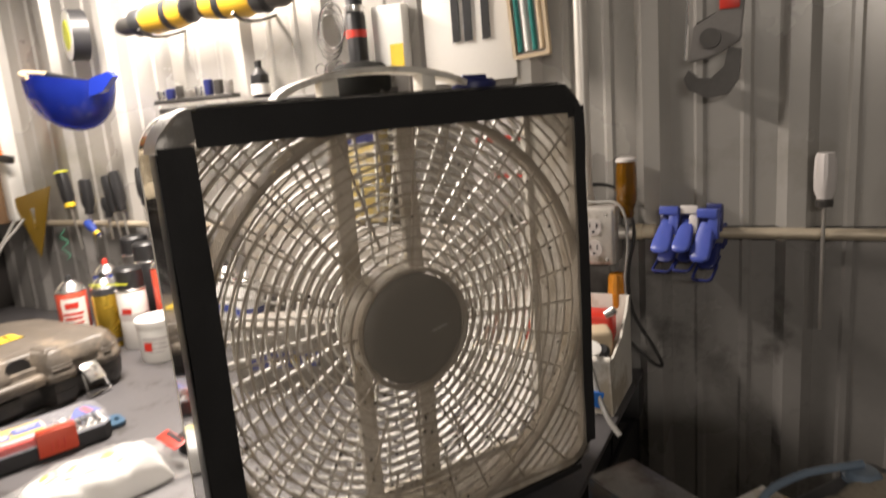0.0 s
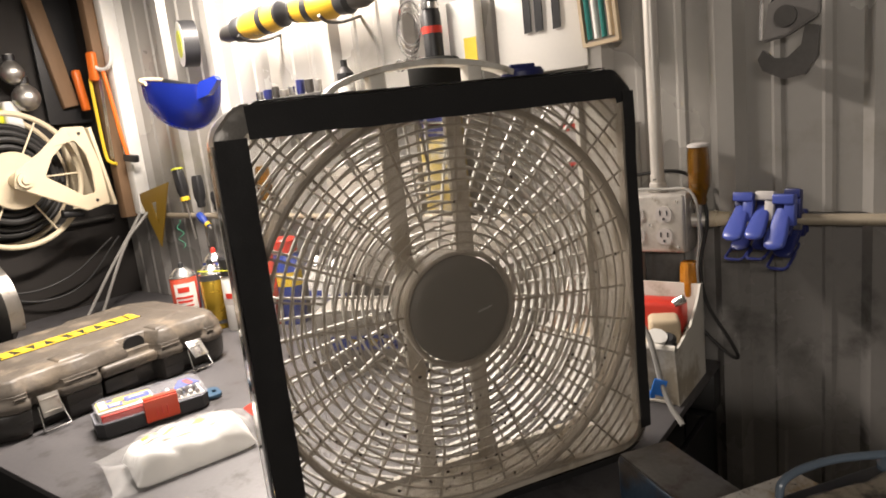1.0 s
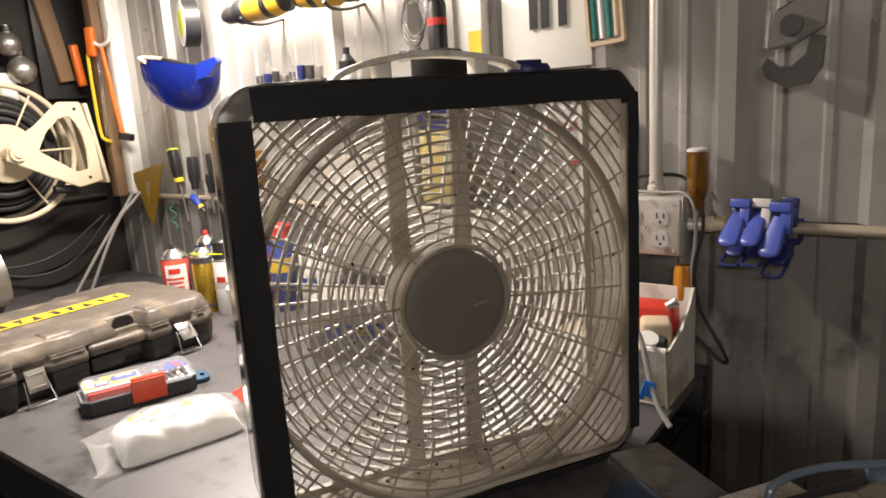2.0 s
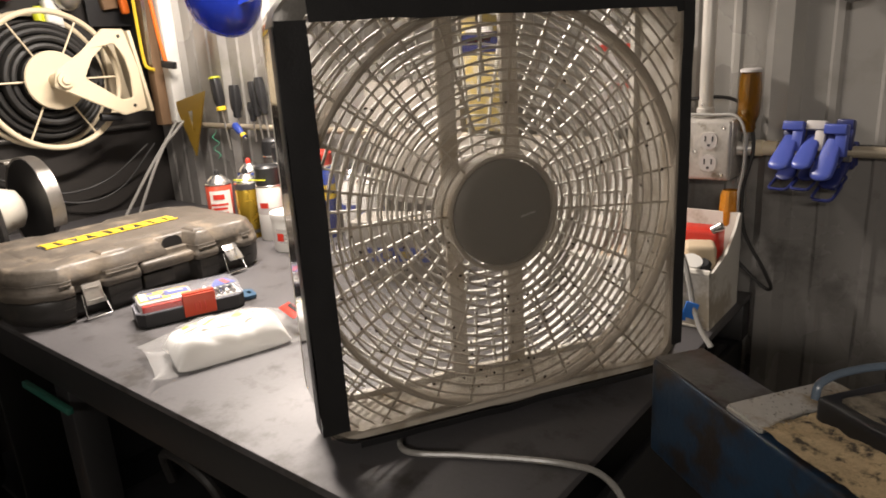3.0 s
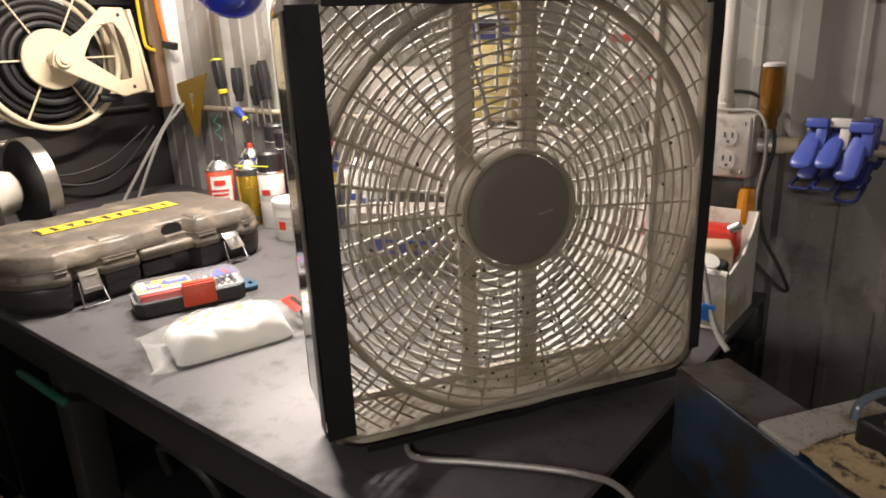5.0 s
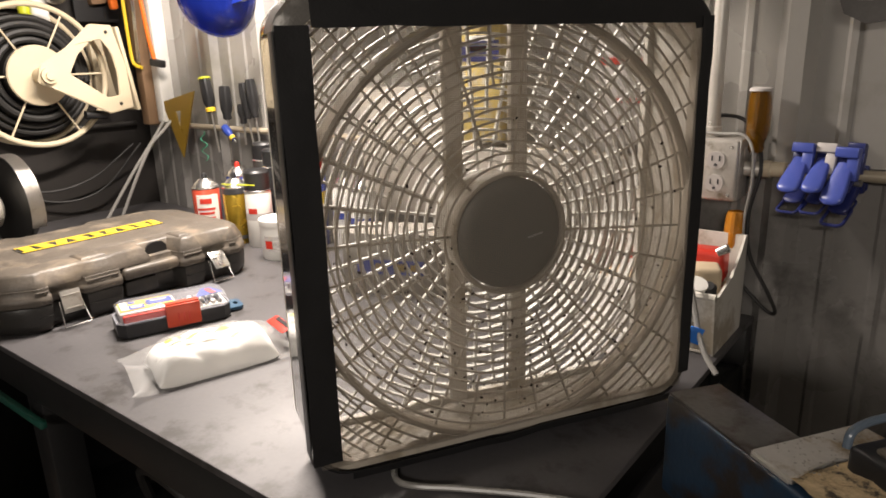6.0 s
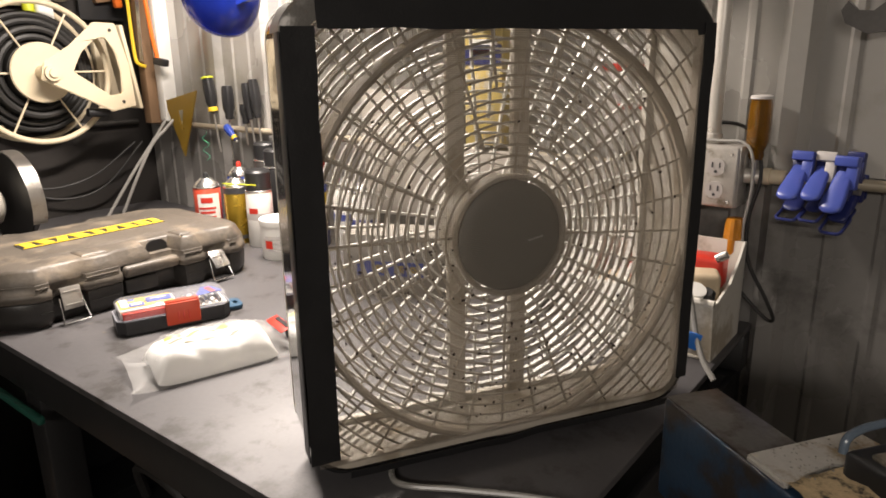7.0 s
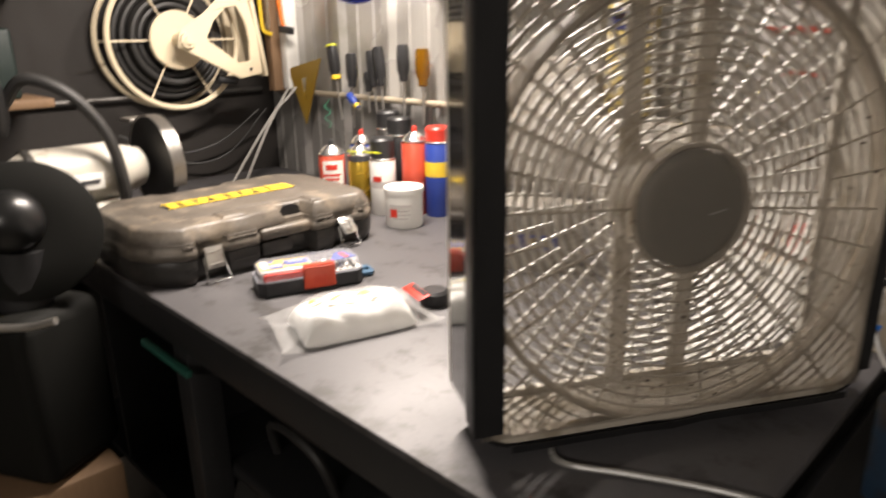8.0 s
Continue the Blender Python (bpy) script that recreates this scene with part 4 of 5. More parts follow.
# ---- the vise at the bench end ----
def machine_vise():
    ang = math.degrees(math.atan2(-0.589, 0.808))
    v = thing("machine_vise", pose(0.135, -0.16, 0.0, 0, 0, ang), "old blue cast vise, oily and covered in tan dust", "vise")
    bm = box(bm_new(), (0.44, 0.0615, 0.106), (0.22, 0.0308, 0.994), 0.004, seg=3)
    part("beam", bm, BEAM_BLUE, v, "chipped blue painted beam")
    part("beam_face", box(bm_new(), (0.12, 0.056, 0.003), (0.062, 0.0308, 1.0478), 0.001), BEAM_TOP, v, "oily bare top face")
    out = [(0.112, 0.002), (0.158, 0.002), (0.152, 0.012), (0.15, 0.03), (0.143, 0.058), (0.16, 0.09), (0.2, 0.125), (0.108, 0.117)]
    bm = prism(bm_new(), out, 0.008, Matrix.Translation((0, 0, 1.0455)))
    bmesh.ops.bevel(bm, geom=bm.edges[:], offset=0.0025, segments=2, affect="EDGES")
    part("jaw_plate", bm, JAW, v, "worn steel jaw plate")
    bm = bm_new()
    n, k = 44, 20
    rows = []
    for i in range(n + 1):
        row = []
        for j in range(k + 1):
            y, x = 0.004 + 0.072 * j / k, 0.15 + 0.26 * i / n
            s = min(1.0, i / n * 3)
            z = 1.0525 + 0.014 * (j / k) ** 2 * s - 0.0015 * math.sin(math.pi * j / k)
            z += 0.0022 * noise.noise(Vector((x * 70, y * 70, 2))) + 0.0018 * noise.noise(Vector((x * 190, y * 190, 7)))
            row.append(bm.verts.new((x, y, z)))
        rows.append(row)
    for a, b in zip(rows, rows[1:]):
        for j in range(k):
            bm.faces.new((a[j], a[j + 1], b[j + 1], b[j]))
    part("dust_layer", bm, DUST, v, "tan grinding dust and chips")
    bm = box(bm_new(), (0.34, 0.145, 0.066), (0.324, 0.128, 1.039), 0.006, seg=3)
    b = part("jaw_block", bm, BLACK_STEEL, v, "black jaw block")
    bm = box(bm_new(), (0.325, 0.132, 0.022), (0.329, 0.13, 1.064), 0.009, seg=3)
    bmesh.ops.subdivide_edges(bm, edges=bm.edges[:], cuts=3, use_grid_fill=True)
    for q in bm.verts:
        q.co.z += 0.011 * noise.noise(q.co * 22) + 0.004 * noise.noise(q.co * 70)
    part("jaw_cap", bm, CAP, b, "lumpy dusty casting on the block")
    part("bolt_cap", lathe(bm_new(), [(0.016, 1.062), (0.016, 1.076), (0.012, 1.081), (0, 1.082)], 20, pose(0.17, 0.165, 0)), HOSE_BLUE, b)
    part("neck", box(bm_new(), (0.26, 0.1, 0.1), (0.3, 0.075, 0.897), 0.012), BLACK_STEEL, v)
    part("stand", box(bm_new(), (0.2, 0.12, 0.85), (0.32, 0.09, 0.425), 0.006), BLACK_STEEL, v)
    part("screw", rod(bm_new(), (0.04, 0.05, 0.915), (0.3, 0.05, 0.915), 0.014), DARK_METAL, v)
    rnd = random.Random(9)
    bm = bm_new()
    for _ in range(70):
        x, y, s = rnd.uniform(0.115, 0.16), rnd.uniform(0.02, 0.1), rnd.uniform(0.0004, 0.0012)
        box(bm, (s * 2, s, s), (x, y, 1.0536), 0, Matrix.Rotation(rnd.uniform(0, 3), 4, "Z"))
    tagged(part("metal_chips", bm, STEEL, v, "scattered metal chips"), kind="stuff")


CAP = mat("greasy_dusty_casting", (0.3, 0.26, 0.2), 0.45, 0.3, 0.4, 20, 0.5, 200, spots=(0.035, 0.03, 0.026), spot_at=0.52, spot_scale=24)
JAW = mat("dusty_cast_steel", (0.62, 0.6, 0.56), 0.34, 0.45, 0.25, 14, 0.25, spots=(0.36, 0.28, 0.18), spot_at=0.56, spot_scale=26)
machine_vise()
bm = bm_new()
tube(bm, smooth_line([(0.292, -0.202, 1.066), (0.293, -0.199, 1.077), (0.298, -0.19, 1.0815), (0.308, -0.174, 1.083), (0.33, -0.15, 1.084), (0.37, -0.12, 1.083)], 8), 0.0035, 10)
solid("air_hose", bm, HOSE_BLUE, "grey blue hose lying over the vise jaw", "hose")


# ---- on the ribbed wall, right of the fan ----
BOX_STEEL = mat("dull_box_steel", (0.52, 0.49, 0.45), 0.34, 0.35, 0.3, 22, 0.2, spots=(0.24, 0.2, 0.15), spot_at=0.62, spot_scale=30)


def outlet_box():
    o = thing("outlet_box", pose(-0.022, 0.5, 1.118), "galvanised double outlet box on the ribbed wall", "electrical outlet")
    part("back_box", box(bm_new(), (0.115, 0.055, 0.104), (0, -0.048, 0.052), 0.004), BOX_STEEL, o)
    cover = part("cover", box(bm_new(), (0.113, 0.012, 0.102), (0, -0.0805, 0.052), 0.005, seg=3), BOX_STEEL, o, "raised steel cover")
    for x in (-0.027, 0.022):
        for z in (0.031, 0.07):
            s = part("socket_face", prism(bm_new(), round_rect(0.028, 0.028, 0.011, 5, x, z), 0.003, Matrix.Translation((0, -0.086, 0)) @ UP), PALE, cover, "pale receptacle face")
            bm = bm_new()
            for dx in (-0.006, 0.006):
                box(bm, (0.0024, 0.001, 0.009), (x + dx, -0.0893, z + 0.003))
            lathe(bm, [(0.0026, 0), (0.0026, 0.001)], 10, Matrix.Translation((x, -0.0888, z - 0.008)) @ Matrix.Rotation(radians(90), 4, "X"))
            part("slot", bm, INK, s)
    for x, z in ((-0.045, 0.092), (0.045, 0.092), (-0.045, 0.012), (0.045, 0.012), (-0.0025, 0.05)):
        part("screw", lathe(bm_new(), [(0.0035, 0), (0.003, 0.0015), (0, 0.002)], 10, Matrix.Translation((x, -0.0865, z)) @ Matrix.Rotation(radians(90), 4, "X")), CHROME, cover)
    part("connector", lathe(bm_new(), [(0.015, 0.104), (0.015, 0.12), (0.0125, 0.122), (0.0125, 0.135)], 20, Matrix.Translation((0.0, -0.045, 0))), GALV, o)
    part("lock_ring", lathe(bm_new(), [(0.0115, 0.104), (0.019, 0.105), (0.019, 0.109), (0.0115, 0.11)], 14, Matrix.Translation((0.0, -0.045, 0))), BOX_STEEL, o)
    part("set_screw", rod(bm_new(), (0.0, -0.06, 0.128), (0.0, -0.064, 0.128), 0.003, seg=10), CHROME, o)
    part("knockout", lathe(bm_new(), [(0.009, 0), (0.009, 0.0012), (0, 0.0012)], 18, pose(0.0575, -0.045, 0.08, 0, 90, 0)), BOX_STEEL, o)
    part("side_connector", rod(bm_new(), (0.057, -0.045, 0.052), (0.085, -0.04, 0.052), 0.0125), GALV, o)


outlet_box()
bm = bm_new()
tube(bm, [(-0.022, 0.455, 1.24), (-0.022, 0.455, 3.0)], 0.0115, 14)
box(bm, (0.05, 0.012, 0.018), (-0.022, 0.474, 1.75), 0.002)
solid("conduit", bm, GALV, "galvanised conduit pipe running up the wall", "pipe")
bm = bm_new()
tube(bm, smooth_line([(-0.16, 0.46, 1.235), (-0.08, 0.46, 1.25), (-0.01, 0.475, 1.256), (0.028, 0.47, 1.248), (0.05, 0.46, 1.225), (0.064, 0.445, 1.17), (0.054, 0.435, 1.1),
                      (0.062, 0.43, 1.03), (0.098, 0.43, 0.965), (0.11, 0.44, 0.93), (0.09, 0.45, 0.93), (0.03, 0.46, 0.98)], 8), 0.0031, 8)
solid("hanging_cable", bm, RUBBER, "dark cable looping down below the outlet box", "cable")
bm = bm_new()
tube(bm, smooth_line([(-0.15, 0.45, 1.215), (-0.07, 0.44, 1.228), (0.0, 0.435, 1.229), (0.035, 0.432, 1.228), (0.052, 0.428, 1.205), (0.056, 0.425, 1.15), (0.05, 0.424, 1.08), (0.058, 0.426, 1.0)], 8), 0.0026, 8)
solid("thin_cable", bm, GREY_CABLE, "thin grey cable over the outlet box", "cable")


ORANGE_HANDLE = mat("orange_clear_handle", (0.42, 0.17, 0.015), 0.25, 0, 0.1, 30)


def hand_tool(name, top, length, r, handle, ferrule, label, shaft=0.1, lean=(0, 0), cap=None):
    """A screwdriver-like tool hanging point down behind the rail."""
    o = thing(name, pose(*top, 0, 0, 0) @ pose(0, 0, -length - shaft, lean[0], lean[1], 0), label, "screwdriver")
    z0 = shaft
    prof = [(r * 0.55, z0), (r * 0.7, z0 + 0.006), (r * 0.62, z0 + 0.014), (r, z0 + 0.03), (r * 1.02, z0 + length * 0.6), (r * 0.96, z0 + length * 0.86), (r * 0.8, z0 + length - 0.004), (0, z0 + length - 0.003)]
    bm = lathe(bm_new(), prof, 18)
    for v in bm.verts:
        a = math.atan2(v.co.y, v.co.x)
        f = 1 - 0.07 * (1 + math.cos(6 * a)) * (1 if v.co.z > z0 + 0.02 else 0)
        v.co.x, v.co.y = v.co.x * f, v.co.y * f
    part("handle", bm, handle, o)
    part("shaft", rod(bm_new(), (0, 0, 0), (0, 0, z0), 0.003, seg=10), STEEL, o)
    if ferrule:
        part("ferrule", lathe(bm_new(), [(r * 0.75, z0 + 0.002), (r * 0.78, z0 + 0.012), (r * 0.6, z0 + 0.015)], 16), ferrule, o)
    if cap:
        part("end_cap", lathe(bm_new(), [(r * 0.98, z0 + length - 0.006), (r * 0.94, z0 + length - 0.002), (r * 0.7, z0 + length), (0, z0 + length)], 18), cap, o)


hand_tool("screwdriver", (0.052, 0.448, 1.305), 0.105, 0.0185, AMBER, None, "large amber handled screwdriver behind the rail", 0.16, cap=PALE)
hand_tool("screwdriver", (0.035, 0.43, 1.105), 0.09, 0.017, ORANGE_HANDLE, None, "orange handled screwdriver standing in the bin", 0.1)
hand_tool("screwdriver", (0.357, 0.45, 1.305), 0.09, 0.017, PALE, DARK_METAL, "grey handled nut driver behind the rail", 0.2)
hand_tool("screwdriver", (-1.466, 0.453, 1.33), 0.105, 0.019, BLACK_PL, YELLOW, "black and yellow screwdriver in the rail", 0.12, (0, -9), cap=LIME)
hand_tool("screwdriver", (-1.41, 0.455, 1.305), 0.1, 0.018, BLACK_PL, None, "black handled screwdriver in the rail", 0.12)
hand_tool("screwdriver", (-1.295, 0.455, 1.315), 0.105, 0.014, BLACK_PL, None, "slim black screwdriver in the rail", 0.1, (0, -8))
hand_tool("screwdriver", (-1.262, 0.452, 1.325), 0.11, 0.016, BLACK_PL, None, "black screwdriver leaning in the rail", 0.1, (0, -6))
hand_tool("screwdriver", (-1.335, 0.456, 1.255), 0.06, 0.015, BLACK_PL, None, "stubby black screwdriver in the rail", 0.06)
hand_tool("screwdriver", (-1.36, 0.44, 1.213), 0.06, 0.012, BLUE, YELLOW, "small blue and yellow screwdriver leaning in the rail", 0.01, (0, -50))
hand_tool("screwdriver", (-1.1, 0.452, 1.32), 0.1, 0.02, AMBER, None, "amber handled chisel in the rail", 0.1)
hand_tool("screwdriver", (-1.18, 0.455, 1.33), 0.1, 0.018, BLACK_PL, None, "black handled driver in the rail", 0.1)


CLAMP_DARK = mat("deep_blue_clamp_plastic", (0.018, 0.025, 0.12), 0.35, 0, 0.15, 25)


def spring_clamp():
    c = thing("spring_clamp", pose(0.127, 0.468, 1.172, 0, 0, -10) @ Matrix.Diagonal((0.92, 1, 1, 1)), "blue plastic spring clamp gripping the pipe rail", "clamp", "spring clamps on the rail")
    tilt = Matrix.Rotation(radians(-14), 4, "X")
    part("jaw", box(bm_new(), (0.036, 0.014, 0.015), (0.003, -0.026, 0.04), 0.0025, tilt, 3), CLAMP_BLUE, c)
    part("jaw_neck", box(bm_new(), (0.018, 0.012, 0.036), (0.012, -0.029, 0.018), 0.002, tilt), CLAMP_BLUE, c)
    # dark box set into the jaw's notch in place of its shade
    part("jaw_notch", box(bm_new(), (0.02, 0.008, 0.02), (-0.006, -0.02, 0.022), 0.001, tilt), NAVY, c)
    part("rear_jaw", box(bm_new(), (0.028, 0.012, 0.04), (0.0, 0.012, -0.012), 0.003), NAVY, c)

    def paddle(p0, p1, wide, thick, material, name, label=""):
        """A rounded, drop-shaped lever from p0 to p1, in (y, z)."""
        bm = bm_new()
        n, k = 14, 12
        rows = []
        d = Vector((0, p1[0] - p0[0], p1[1] - p0[1]))
        up = Vector((1, 0, 0)).cross(d.normalized())
        for i in range(n + 1):
            s = i / n
            hw = wide * (0.66 + 0.34 * min(1.0, s * 1.5)) * (1.0 if s < 0.8 else max(0.02, 1 - ((s - 0.8) / 0.2) ** 3.5 * 0.6))
            ht = thick * (1.0 if s < 0.85 else math.sqrt(max(0.06, 1 - ((s - 0.85) / 0.15) ** 2)))
            mid = Vector((0, p0[0], p0[1])) + d * s
            rows.append([bm.verts.new(mid + Vector((hw * math.copysign(abs(math.cos(a)) ** 0.5, math.cos(a)), 0, 0)) + up * ht * math.copysign(abs(math.sin(a)) ** 0.7, math.sin(a))) for a in (2 * math.pi * q / k for q in range(k))])
        for a, b in zip(rows, rows[1:]):
            for q in range(k):
                bm.faces.new((a[q], a[(q + 1) % k], b[(q + 1) % k], b[q]))
        bm.faces.new(rows[0][::-1])
        bm.faces.new(rows[-1])
        return part(name, bm, material, c, label, 60)
    paddle((-0.024, 0.022), (-0.075, -0.024), 0.0185, 0.005, CLAMP_BLUE, "front_lever")
    paddle((0.004, -0.012), (-0.05, -0.045), 0.0165, 0.004, CLAMP_DARK, "rear_lever")
    line = round_rect(0.033, 0.042, 0.008, 5)
    bm = bm_new()
    dy, dz = -0.92, -0.36
    tube(bm, [(x, -0.048 + dy * y, -0.05 + dz * y) for x, y in line], 0.0026, 8, True)
    part("lever_loop", bm, CLAMP_DARK, c, "open loop at the end of the rear lever")
    part("pivot", rod(bm_new(), (-0.02, -0.014, -0.008), (0.02, -0.014, -0.008), 0.005, seg=14), STEEL, c)
    bm = bm_new()
    tube(bm, [(0.004 * math.sin(i), -0.02 + 0.009 * math.cos(i * 0.8), -0.012 + 0.009 * math.sin(i * 0.8)) for i in range(22)], 0.0014, 6)
    part("spring", bm, STEEL, c)
    return c


sc = spring_clamp()
sc2 = copy_thing(sc, pose(0.16, 0.468, 1.172, -2, 0, -10) @ Matrix.Diagonal((0.92, 1, 1, 1)))
sc3 = copy_thing(sc, pose(0.194, 0.462, 1.172, 9, 0, -14) @ Matrix.Diagonal((1.04, 1.04, 1.06, 1)))
sc4 = copy_thing(sc, pose(0.2, 0.484, 1.174, 2, 0, -16) @ Matrix.Diagonal((0.8, 0.8, 1.0, 1)))
tagged(sc4, "dark navy spring clamp tucked behind the blue ones")
for ob in sc4.children:
    ob.data = ob.data.copy()
    ob.data.materials[0] = CLAMP_DARK
tagged(sc2, "faded blue and grey spring clamp gripping the pipe rail")
for ob in sc2.children:
    if ob.name.startswith("jaw.") or ob.name.startswith("jaw_neck"):
        ob.data = ob.data.copy()
        ob.data.materials[0] = PALE
bm = lathe(bm_new(), [(0.0105, 0.0), (0.0145, 0.001), (0.0145, 0.012), (0.0125, 0.013), (0.0125, 0.034), (0.0105, 0.036)], 20, pose(0.062, 0.468, 1.17, 0, 90, 0))
solid("pipe_coupling", bm, CREAM, "cream pipe coupling on the rail", "coupling")


def pipe_wrench():
    w = thing("hanging_wrench", pose(0.19, 0.47, 1.4), "grey adjustable pipe wrench hanging on the wall", "wrench")
    y = lambda d: Matrix.Translation((0, d, 0)) @ UP  # noqa: E731
    bm = prism(bm_new(), [(-0.035, 0.055), (0.0, 0.06), (0.045, 0.085), (0.05, 0.16), (0.045, 0.4), (0.02, 0.4), (0.018, 0.13), (-0.025, 0.115)], 0.02, y(0.0))
    bmesh.ops.bevel(bm, geom=bm.edges[:], offset=0.003, segments=2, affect="EDGES")
    part("handle", bm, STEEL_DULL, w)
    bm = prism(bm_new(), [(-0.042, 0.03), (-0.035, 0.012), (-0.005, -0.004), (0.025, 0.0), (0.042, 0.025), (0.045, 0.07), (0.026, 0.075), (0.02, 0.045), (0.0, 0.028), (-0.02, 0.03), (-0.034, 0.044)], 0.022, y(0.002))
    part("hook_jaw", bm, DARK_METAL, w, "dark hooked jaw")
    part("nut", rod(bm_new(), (0.0, -0.03, 0.09), (0.0, 0.0, 0.09), 0.016, seg=16), DARK_METAL, w)
    part("red_mark", box(bm_new(), (0.03, 0.004, 0.026), (0.028, -0.022, 0.145), 0.002), RED, w)
    bm = bm_new()
    tube(bm, [(-0.04, -0.005, 0.06), (-0.03, 0.0, 0.28)], 0.003, 6)
    part("guide_rod", bm, CHROME, w)


STEEL_DULL = mat("dull_grey_casting", (0.17, 0.16, 0.15), 0.5, 0.4, 0.2, 16, 0.15)
pipe_wrench()

# magnetic strip of blades, and a framed pack of bits
for x in (-0.268, -0.243, -0.206):
    bm = prism(bm_new(), [(-0.008, 0), (0.008, 0.002), (0.008, 0.22), (-0.008, 0.22)], 0.003, UP)
    solid("magnet_strip", bm, BLACK_PL, "black flat strip hung on a white card", "strip", group="strips on the wall", m=pose(x, 0.474, 1.535))
bm = box(bm_new(), (0.19, 0.003, 0.42), (0, 0, 0.21), 0.001)
solid("backing_card", bm, mat("white_card", (0.7, 0.68, 0.64), 0.55, 0, 0.05, 8), "plain white card on the ribbed wall", "card", m=pose(-0.245, 0.4777, 1.46))
o = thing("bit_pack", pose(-0.112, 0.465, 1.492, 0, -4, 0), "framed pack of teal handled bits on the wall", "tool pack")
part("frame", holed(bm_new(), round_rect(0.07, 0.2, 0.004, 2, 0, 0.1), round_rect(0.058, 0.186, 0.003, 2, 0, 0.1), 0.014, UP), CARD, o)
part("backing", box(bm_new(), (0.062, 0.003, 0.19), (0, -0.001, 0.1)), PALE, o)
for k, m in enumerate((TEAL, WHITE, TEAL, CARD)):
    part("bit", rod(bm_new(), (-0.021 + 0.014 * k, -0.008, 0.012), (-0.021 + 0.014 * k, -0.008, 0.18), 0.005, seg=10), m, o)


# ---- on the wall behind and left of the fan ----
def face_shield():
    h = thing("face_shield", pose(-1.285, 0.375, 1.55, 0, 14, 8) @ Matrix.Diagonal((0.86, 0.86, 0.9, 1)), "glossy blue face shield hanging upside down on the wall", "face shield")
    bm = bm_new()
    n, k = 28, 14
    rows = []
    for j in range(k + 1):
        v = j / k
        row = []
        for i in range(n + 1):
            a = -2.0 + 4.0 * i / n
            r = math.sqrt(max(0, 1 - (v * 0.97) ** 2.2))
            row.append(bm.verts.new((0.14 * math.sin(a) * r + 0.02 * v, -0.1 * math.cos(a) * r, -0.125 * v ** 0.8 + 0.03 * (i / n) * (1 - v))))
        rows.append(row)
    for a, b in zip(rows, rows[1:]):
        for i in range(n):
            bm.faces.new((a[i], a[i + 1], b[i + 1], b[i]))
    bmesh.ops.solidify(bm, geom=bm.faces[:], thickness=0.003)
    part("shell", bm, HELMET, h, "glossy deep blue shell", 60)
    bm = bm_new()
    tube(bm, [(0.14 * math.sin(a), -0.102 * math.cos(a), 0.004) for a in (-2.0 + 1.7 * i / 24 for i in range(25))], 0.006, 8)
    part("brow_band", bm, CARD, h, "tan brow band")
    part("peak", prism(bm_new(), [(0.08, -0.04), (0.17, 0.0), (0.205, 0.045), (0.19, 0.055), (0.13, 0.03)], 0.02, Matrix.Translation((0, -0.03, 0)) @ UP), HELMET, h)
    part("headband", rod(bm_new(), (-0.1, 0.02, 0.004), (0.1, 0.03, 0.004), 0.008, seg=10), BLACK_PL, h)


face_shield()


def tape_roll():
    o = thing("tape_roll", pose(-1.3, 0.43, 1.665, 90, 0, -25), "roll of tape with black edge on the wall", "tape roll")
    part("roll", lathe(bm_new(), [(0.04, -0.02), (0.062, -0.02), (0.062, 0.02), (0.04, 0.02)], 32), BLACK_PL, o)
    part("core", lathe(bm_new(), [(0.041, 0.0201), (0.0605, 0.0206), (0.0605, 0.0212)], 32), WHITE, o)
    part("centre", lathe(bm_new(), [(0.0, 0.0215), (0.036, 0.0218), (0.036, 0.0232), (0, 0.0234)], 32), LIME, o)


tape_roll()


TOOL_YELLOW = mat("worn_tool_yellow", (0.55, 0.33, 0.025), 0.38, 0, 0.2, 14, 0.1, spots=(0.2, 0.13, 0.03), spot_at=0.62, spot_scale=22)


def power_tool(m, label):
    o = thing("cordless_drill", m, label, "drill")
    part("body", lathe(bm_new(), [(0.0, -0.1), (0.03, -0.095), (0.034, -0.06), (0.034, 0.02), (0.026, 0.045), (0, 0.046)], 24, pose(0, 0, 0, 0, 90, 0)), TOOL_YELLOW, o, "yellow motor body")
    part("collar", lathe(bm_new(), [(0.027, 0.045), (0.03, 0.05), (0.03, 0.075), (0.02, 0.085)], 24, pose(0, 0, 0, 0, 90, 0)), BLACK_PL, o)
    part("chuck", lathe(bm_new(), [(0.02, 0.08), (0.022, 0.09), (0.021, 0.12), (0.012, 0.14), (0, 0.14)], 20, pose(0, 0, 0, 0, 90, 0)), DARK_METAL, o)
    part("rear_cap", lathe(bm_new(), [(0.0, -0.105), (0.02, -0.104), (0.031, -0.096), (0.031, -0.085)], 20, pose(0, 0, 0, 0, 90, 0)), BLACK_PL, o)
    part("vent_band", lathe(bm_new(), [(0.0347, -0.05), (0.0352, -0.03)], 24, pose(0, 0, 0, 0, 90, 0)), BLACK_PL, o)
    return o


